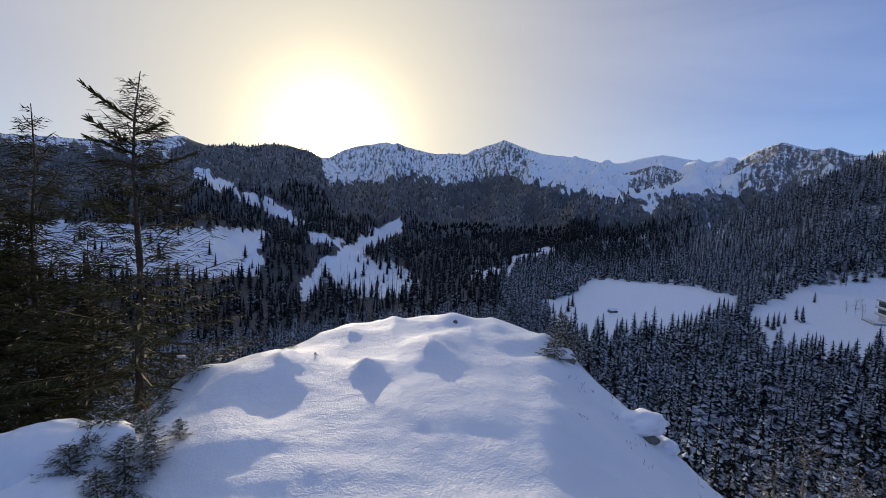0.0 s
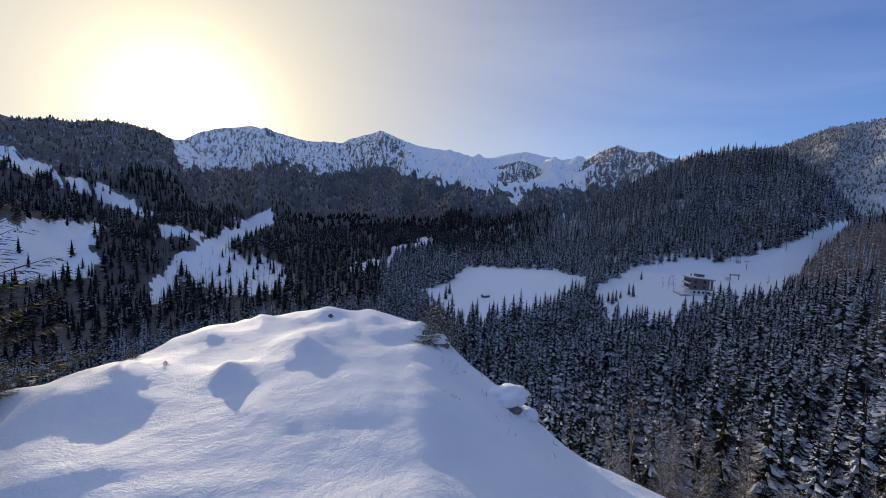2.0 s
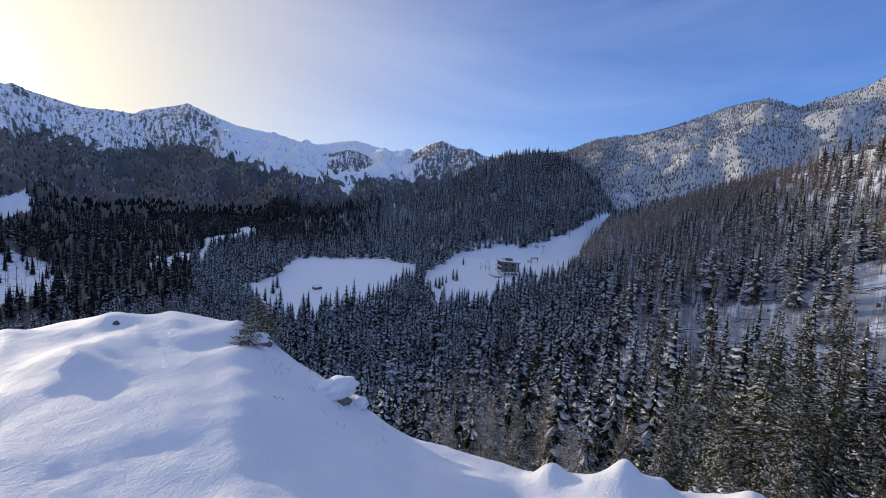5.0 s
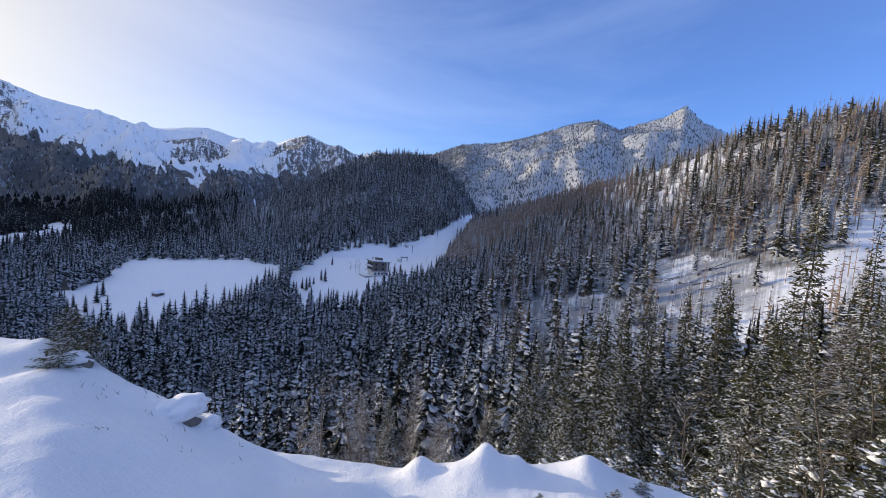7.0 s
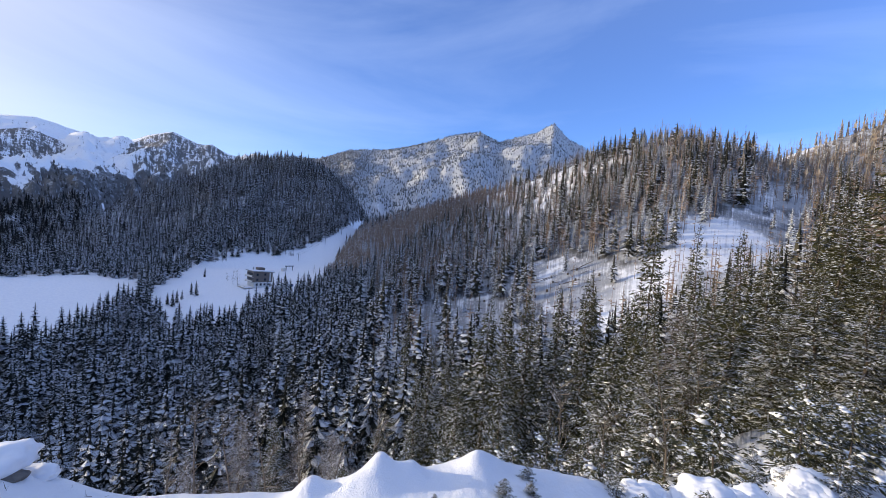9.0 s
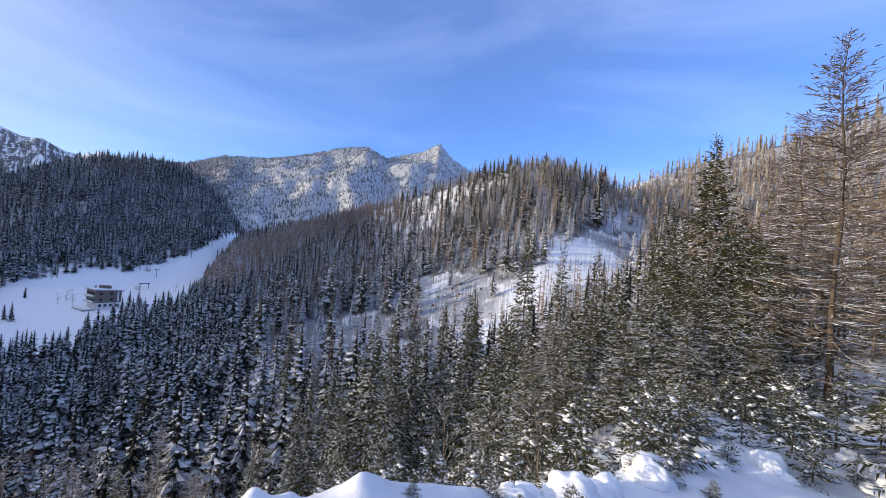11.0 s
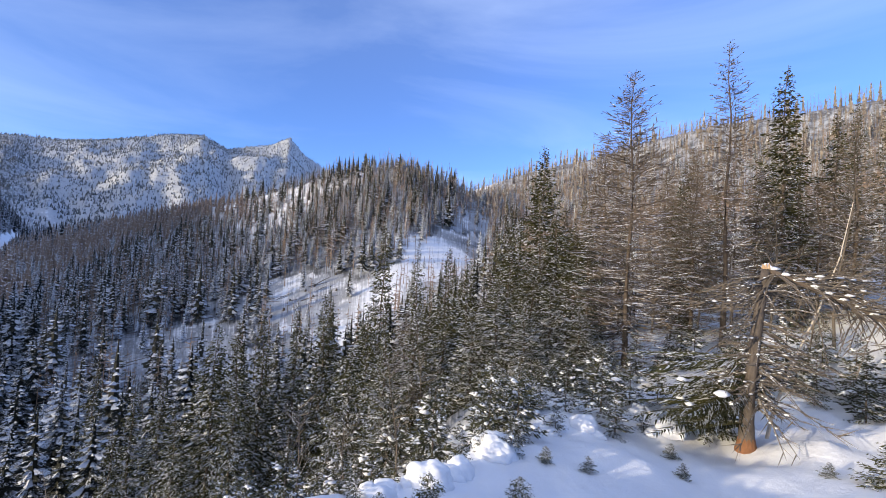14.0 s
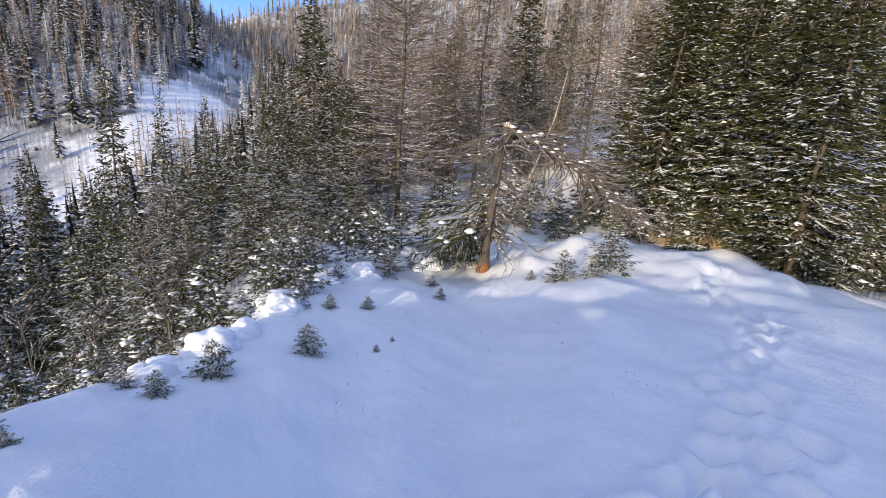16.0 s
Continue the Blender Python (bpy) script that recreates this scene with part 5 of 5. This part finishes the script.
def tufts(name, label, spots, size, mat, seed):
    """Blades of dry grass standing out of the snow."""
    g = random.Random(seed)
    v, f = [], []
    for az, el, n in spots:
        x, y, z, d = seen(az, el)
        for k in range(n):
            q = Vector((x + g.gauss(0, 0.06), y + g.gauss(0, 0.06), z - 0.02))
            t = q + Vector((g.gauss(0, 0.5), g.gauss(0, 0.5), g.uniform(0.5, 1))) * size
            w = Vector((0.004, 0.003, 0))
            i = len(v)
            v += [tuple(q - w), tuple(q + w), tuple(t)]
            f.append((i, i + 1, i + 2))
    return tagged(new(name, raw_mesh(name, v, f, mat)), label, "grass", kind="stuff")


tufts("dry_grass", "thin dry grass blades sticking out of the snow", [(a, -18 - 0.45 * (a - 15) - g.uniform(0, 5), 7) for a in [g.uniform(15, 42) for k in range(22)]], 0.06, M_TWIG, 2)
tufts("field_twigs", "short dark twigs sticking out of the snowfield", [(g.uniform(118, 165), -g.uniform(21, 36), 3) for k in range(22)], 0.07, M_TWIG, 3)
tufts("straw_grass", "straw-coloured dry grass at the wood's edge", [(g.uniform(158, 169), -10.0 - g.uniform(0, 0.8), 60) for k in range(14)], 0.5, M_GRASS, 4)


# ---- the valley: mountain hotel, hut, lift, loose spruces, stumps ----
M_RENDER = plain("white_wall_render", (0.62, 0.60, 0.56), (0.74, 0.72, 0.68), 0.85, 1.5, 0.2, 0.02)
M_TIMBER = plain("dark_timber_cladding", (0.11, 0.09, 0.075), (0.20, 0.165, 0.14), 0.8, 2.0, 0.4, 0.02, (6, 6, 0.6))
M_GLASS = plain("dark_window_glass", (0.03, 0.035, 0.045), (0.05, 0.055, 0.07), 0.08, 0.5, 0.0, 0.001)
M_CONCRETE = plain("grey_concrete", (0.30, 0.29, 0.27), (0.42, 0.41, 0.39), 0.9, 1.0, 0.3, 0.02)
M_STEEL = plain("grey_steel", (0.16, 0.17, 0.18), (0.25, 0.26, 0.27), 0.5, 2.0, 0.1, 0.005, metal=0.7)
M_RED = plain("faded_red_paint", (0.30, 0.05, 0.04), (0.40, 0.09, 0.07), 0.6, 2.0, 0.1, 0.005)
M_BLUE = plain("blue_paint", (0.05, 0.10, 0.28), (0.08, 0.15, 0.36), 0.5, 2.0, 0.1, 0.005)


def box_mesh(name, sx, sy, sz, mat, bevel=0.05):
    """A box standing on its base, edges slightly rounded."""
    bm = bmesh.new()
    bmesh.ops.create_cube(bm, size=1.0)
    for v in bm.verts:
        v.co = Vector((v.co.x * sx, v.co.y * sy, (v.co.z + 0.5) * sz))
    if bevel:
        bmesh.ops.bevel(bm, geom=bm.edges[:], offset=min(bevel, 0.2 * min(sx, sy, sz)), segments=1, affect="EDGES")
    me = bpy.data.meshes.new(name)
    bm.to_mesh(me)
    bm.free()
    me.materials.append(mat)
    return me


def hotel():
    """Three storeys, banded front with balconies, timber gable side, flat snowy roof."""
    root = new("mountain_hotel")
    x, y, z, d = seen(47.6, -8.2)
    W, D, S = 15.0, 13.0, 3.4
    part("ground_floor", box_mesh("ground_floor", W, D, S + 2, M_RENDER), root, "whitewashed ground floor", pose(0, 0, -2))
    part("upper_floors", box_mesh("upper_floors", W + 1.2, D + 0.6, 2 * S, M_TIMBER), root, "dark timber upper storeys", pose(0, 0, S))
    roof = part("roof", box_mesh("roof", W + 3.4, D + 2.6, 0.5, M_CONCRETE), root, "flat overhanging roof", pose(0, 0, 3 * S, 0, 3, 0))
    part("roof_snow", box_mesh("roof_snow", W + 3.2, D + 2.4, 0.45, M_SNOW, 0.2), roof, "snow on the roof", pose(0, 0, 0.5))
    part("roof_house", box_mesh("roof_house", 6.0, 5.0, 1.9, M_TIMBER), roof, "dark lift house on the roof", pose(0.5, 1, 0.7))
    part("chimney", box_mesh("chimney", 1.0, 1.0, 1.8, M_CONCRETE), roof, "", pose(-5, 2, 0.6))
    for k in range(2):
        deck = part("balcony", box_mesh("balcony", 1.8, D + 1.0, 0.3, M_CONCRETE), root, "pale balcony band", pose(-W / 2 - 1.4, 0, S * (k + 1)))
        part("parapet", box_mesh("parapet", 0.2, D + 1.0, 1.0, M_RENDER), deck, "white parapet", pose(-0.8, 0, 0.3))
    pane = box_mesh("window", 0.12, 2.2, 1.7, M_GLASS, 0.02)
    pane2 = box_mesh("window", 1.7, 0.12, 1.5, M_GLASS, 0.02)
    frame_mesh = box_mesh("window_frame", 0.08, 2.5, 0.16, M_RENDER, 0.02)
    for level in range(2):
        for k in range(5):
            w = part("window", pane, root, "", pose(-W / 2 - 0.62, -D / 2 + 1.6 + k * 2.45, S * (level + 1) + 1.0))
            part("window_sill", frame_mesh, w, "", pose(-0.03, 0, -0.2))
        for k in (0, 2):
            part("window", pane2, root, "", pose(-W / 2 + 2.6 + k * 3.3, -D / 2 - 0.33, S * (level + 1) + 1.0))
    for k in range(4):
        part("window", pane2, root, "", pose(-W / 2 + 2.4 + k * 3.3, -D / 2 - 0.03, 1.1))
    part("stair_window", box_mesh("stair_window", 1.1, 0.14, 2 * S - 1.2, M_RENDER, 0.02), root, "tall pale stairwell strip", pose(W / 2 - 1.6, -D / 2 - 0.33, S + 0.5))
    part("door", box_mesh("door", 1.2, 0.14, 2.2, M_TIMBER, 0.02), root, "", pose(W / 2 - 1.2, -D / 2 - 0.03, 0))
    terrace = part("terrace", box_mesh("terrace", 7.0, D + 3, 2.2, M_CONCRETE), root, "snowy terrace before the front", pose(-W / 2 - 4.6, 0, -2))
    for k in range(7):
        part("railing_post", box_mesh("railing_post", 0.12, 0.12, 1.1, M_STEEL, 0.01), terrace, "", pose(-3.3, -D / 2 - 1 + k * 2.5, 2.2))
    part("terrace_snow", box_mesh("terrace_snow", 6.8, D + 2.8, 0.25, M_SNOW, 0.1), terrace, "", pose(0, 0, 2.2))
    s = d / 395.0
    root.matrix_basis = pose(x, y, z, 0, 0, -24) @ Matrix.Diagonal((s, s, 1.25 * s, 1))
    return tagged(root, "three-storey mountain hotel with flat snowy roof on the meadow", "building")


hotel()


def hut():
    root = new("hut")
    x, y, z, d = seen(22.3, -11.1)
    part("wall", box_mesh("wall", 4.6, 3.6, 1.7, M_TIMBER), root, "dark board walls")
    bm = bmesh.new()
    p = [bm.verts.new(c) for c in ((-2.7, -2.2, 1.6), (2.7, -2.2, 1.6), (2.7, 2.2, 1.6), (-2.7, 2.2, 1.6), (-2.7, 0, 2.9), (2.7, 0, 2.9))]
    for q in ((0, 1, 5, 4), (2, 3, 4, 5), (0, 4, 3), (1, 2, 5), (0, 3, 2, 1)):
        bm.faces.new([p[i] for i in q])
    me = bpy.data.meshes.new("roof")
    bm.to_mesh(me)
    bm.free()
    me.materials.append(M_SNOW)
    part("roof", me, root, "snow-covered gable roof")
    part("door", box_mesh("door", 0.9, 0.1, 1.5, M_GLASS, 0.01), root, "", pose(0.6, -1.85, 0))
    root.matrix_basis = pose(x, y, z - 0.2, 0, 0, 15)
    return tagged(root, "small snow-roofed hut alone on the meadow", "hut")


hut()


def lift_pylon():
    root = new("lift_pylon")
    part("mast", box_mesh("mast", 0.45, 0.45, 7.0, M_STEEL), root)
    part("crossarm", box_mesh("crossarm", 4.2, 0.3, 0.3, M_STEEL), root, "", pose(0, 0, 6.6))
    for s in (-1, 1):
        part("sheave", box_mesh("sheave", 0.3, 1.4, 0.35, M_STEEL, 0.1), root, "", pose(1.9 * s, 0, 6.35))
    return tagged(root, "grey steel drag-lift pylon on the ski slope", "lift pylon", "lift pylons")


pylon = lift_pylon()
tops = []
for k, (az, el) in enumerate(((52.0, -5.0), (55.2, -2.6), (57.2, -1.2), (58.6, -0.1))):
    x, y, z, d = seen(az, el)
    tops.append(Vector((x, y, z + 6.5)))
    m = pose(x, y, z - 0.2, 0, 0, -55)
    if k:
        put_copy(pylon, m)
    else:
        pylon.matrix_basis = m
for s in (-1, 1):
    v, f = [], []
    for a, b in zip(tops, tops[1:]):
        off = Vector((1.1 * s, -1.5 * s, 0))
        tv, tf = tube([tuple(a.lerp(b, u) + off + Vector((0, 0, -4 * u * (1 - u) * 1.5))) for u in (0, 0.25, 0.5, 0.75, 1)], [0.05] * 5, 4)
        f += [tuple(i + len(v) for i in t) for t in tf]
        v += tv
    tagged(new("lift_cable", raw_mesh("lift_cable", v, f, M_STEEL)), "steel cable hung between the lift pylons", "cable", "lift cables")


def lift_station():
    root = new("lift_station")
    for s in (-1, 1):
        part("post", box_mesh("post", 0.5, 0.5, 4.0, M_STEEL), root, "", pose(3 * s, 0, 0))
    part("beam", box_mesh("beam", 7.5, 0.8, 0.8, M_STEEL), root, "", pose(0, 0, 3.6))
    part("cabin", box_mesh("cabin", 3.0, 2.4, 2.4, M_RENDER), root, "pale operator's cabin", pose(-5.2, 0, 0))
    part("cabin_roof", box_mesh("cabin_roof", 3.5, 2.9, 0.3, M_SNOW), root, "", pose(-5.2, 0, 2.4))
    x, y, z, d = seen(51.0, -6.2)
    root.matrix_basis = pose(x, y, z, 0, 0, -20)
    return tagged(root, "small lift station with a cabin on the ski slope", "lift station")


lift_station()


def vehicle(name, label, az, el, turn, paint):
    """A small parked car: body, cabin, four wheels."""
    root = new(name)
    part("body", box_mesh("body", 4.2, 1.8, 0.75, paint, 0.15), root, "", pose(0, 0, 0.35))
    part("cabin", box_mesh("cabin", 2.4, 1.6, 0.6, M_GLASS, 0.15), root, "dark windows", pose(-0.2, 0, 1.08))
    part("roof_snow", box_mesh("roof_snow", 2.2, 1.5, 0.12, M_SNOW, 0.05), root, "", pose(-0.2, 0, 1.68))
    for sx in (-1.35, 1.35):
        for sy in (-0.8, 0.8):
            tv, tf = tube([(0, -0.1, 0), (0, 0.1, 0)], [0.34, 0.34], 12)
            part("wheel", raw_mesh("wheel", tv, tf, M_GLASS), root, "", pose(sx, sy, 0.34))
    x, y, z, d = seen(az, el)
    root.matrix_basis = pose(x, y, z, 0, 0, turn)
    return tagged(root, label, "car")


vehicle("car", "dark blue car parked beside the hotel", 51.4, -8.1, 30, M_BLUE)
vehicle("car", "dark red car parked beside the hotel", 52.6, -8.0, 60, M_RED)

# loose spruces on the meadow: bearing, elevation of the foot, height in degrees
lone_v, lone_f = bough_tree(16, 9, 77, 0.5, 0.17)
lone = new("spruce_tree")
part("crown", raw_mesh("crown", lone_v * 12.0, lone_f, M_MID), lone)
tv, tf = tube([(0, 0, -0.5), (0, 0, 4), (0, 0, 10)], [0.2, 0.15, 0.03], 6)
part("trunk", raw_mesh("trunk", tv, tf, M_BARK, True), lone)
tagged(lone, "dark spruce standing on the snowy meadow", "tree", "spruces on the meadow")
LONE = ((29.6, -12.6, 2.3), (30.2, -12.4, 2.8), (30.9, -12.3, 2.5), (31.4, -12.6, 1.8), (38.0, -10.4, 1.6), (38.5, -10.6, 2.0), (38.9, -10.2, 1.7), (40.3, -9.2, 1.6), (40.8, -9.4, 1.9), (39.4, -9.8, 1.2),
        (37.0, -10.8, 1.4), (41.6, -7.2, 1.2), (16.0, -12.5, 2.0), (16.9, -11.6, 2.2), (17.4, -11.0, 2.0), (15.0, -12.0, 1.6), (49.8, -9.2, 3.0), (50.6, -9.3, 3.2), (49.2, -9.6, 2.7), (48.4, -10.0, 2.4), (51.2, -9.6, 2.6), (35.8, -9.4, 2.0), (36.4, -9.0, 2.2))
for k, (az, el, deg) in enumerate(LONE):
    x, y, z, d = seen(az, el)
    s = d * math.tan(radians(deg)) / 12.0
    m = pose(x, y, z, 0, 0, 37 * k) @ Matrix.Diagonal((s, s, s, 1))
    if k:
        put_copy(lone, m)
    else:
        lone.matrix_basis = m
for k, (az, el, s) in enumerate(((44.6, -8.0, 2.4), (45.1, -8.1, 2.8), (44.0, -7.9, 1.9), (54.0, -6.5, 2.0))):
    x, y, z, d = seen(az, el)
    put_copy(shrub, pose(x, y, z, 0, 0, 80 * k) @ Matrix.Diagonal((s, s, s, 1)), "tall leafless tree beside the hotel")

# stumps and felled logs on the hillside clearing
tv, tf = tube([(0, 0, -0.3), (0, 0, 0.3), (0, 0, 0.7)], [0.42, 0.32, 0.3], 9)
stump = tagged(new("tree_stump", raw_mesh("tree_stump", tv, tf, M_BARK)), "cut tree stump standing in the snow of the clearing", "stump", "stumps on the clearing")
tv, tf = tube([(-4, 0, 0), (-1, 0.1, 0.05), (2, 0, 0.0), (5, -0.1, 0)], [0.22, 0.2, 0.16, 0.08], 7)
log = tagged(new("felled_log", raw_mesh("felled_log", tv, tf, M_BARK)), "thin felled log lying in the snow of the clearing", "log", "logs on the clearing")
for k in range(64):
    u = g.random()
    az, el = 64 + 29 * u + g.uniform(-1, 1), -12.5 + 9.5 * u + g.uniform(-1.8, 2.2)
    x, y, z, d = seen(az, el)
    if k % 2:
        m = pose(x, y, z, 0, 0, 33 * k) @ Matrix.Scale(g.uniform(0.7, 1.2), 4)
        if k == 1:
            stump.matrix_basis = m
        else:
            put_copy(stump, m)
    else:
        turn = g.uniform(-40, 40) - az
        dx, dy = 2.2 * math.cos(radians(turn)), 2.2 * math.sin(radians(turn))
        fall = math.degrees(math.atan2(ground_at(x - dx, y - dy) - ground_at(x + dx, y + dy), 4.4))
        m = pose(x, y, z + 0.03, 0, fall, turn) @ Matrix.Scale(g.uniform(0.45, 0.75), 4)
        if k == 0:
            log.matrix_basis = m
        else:
            put_copy(log, m)
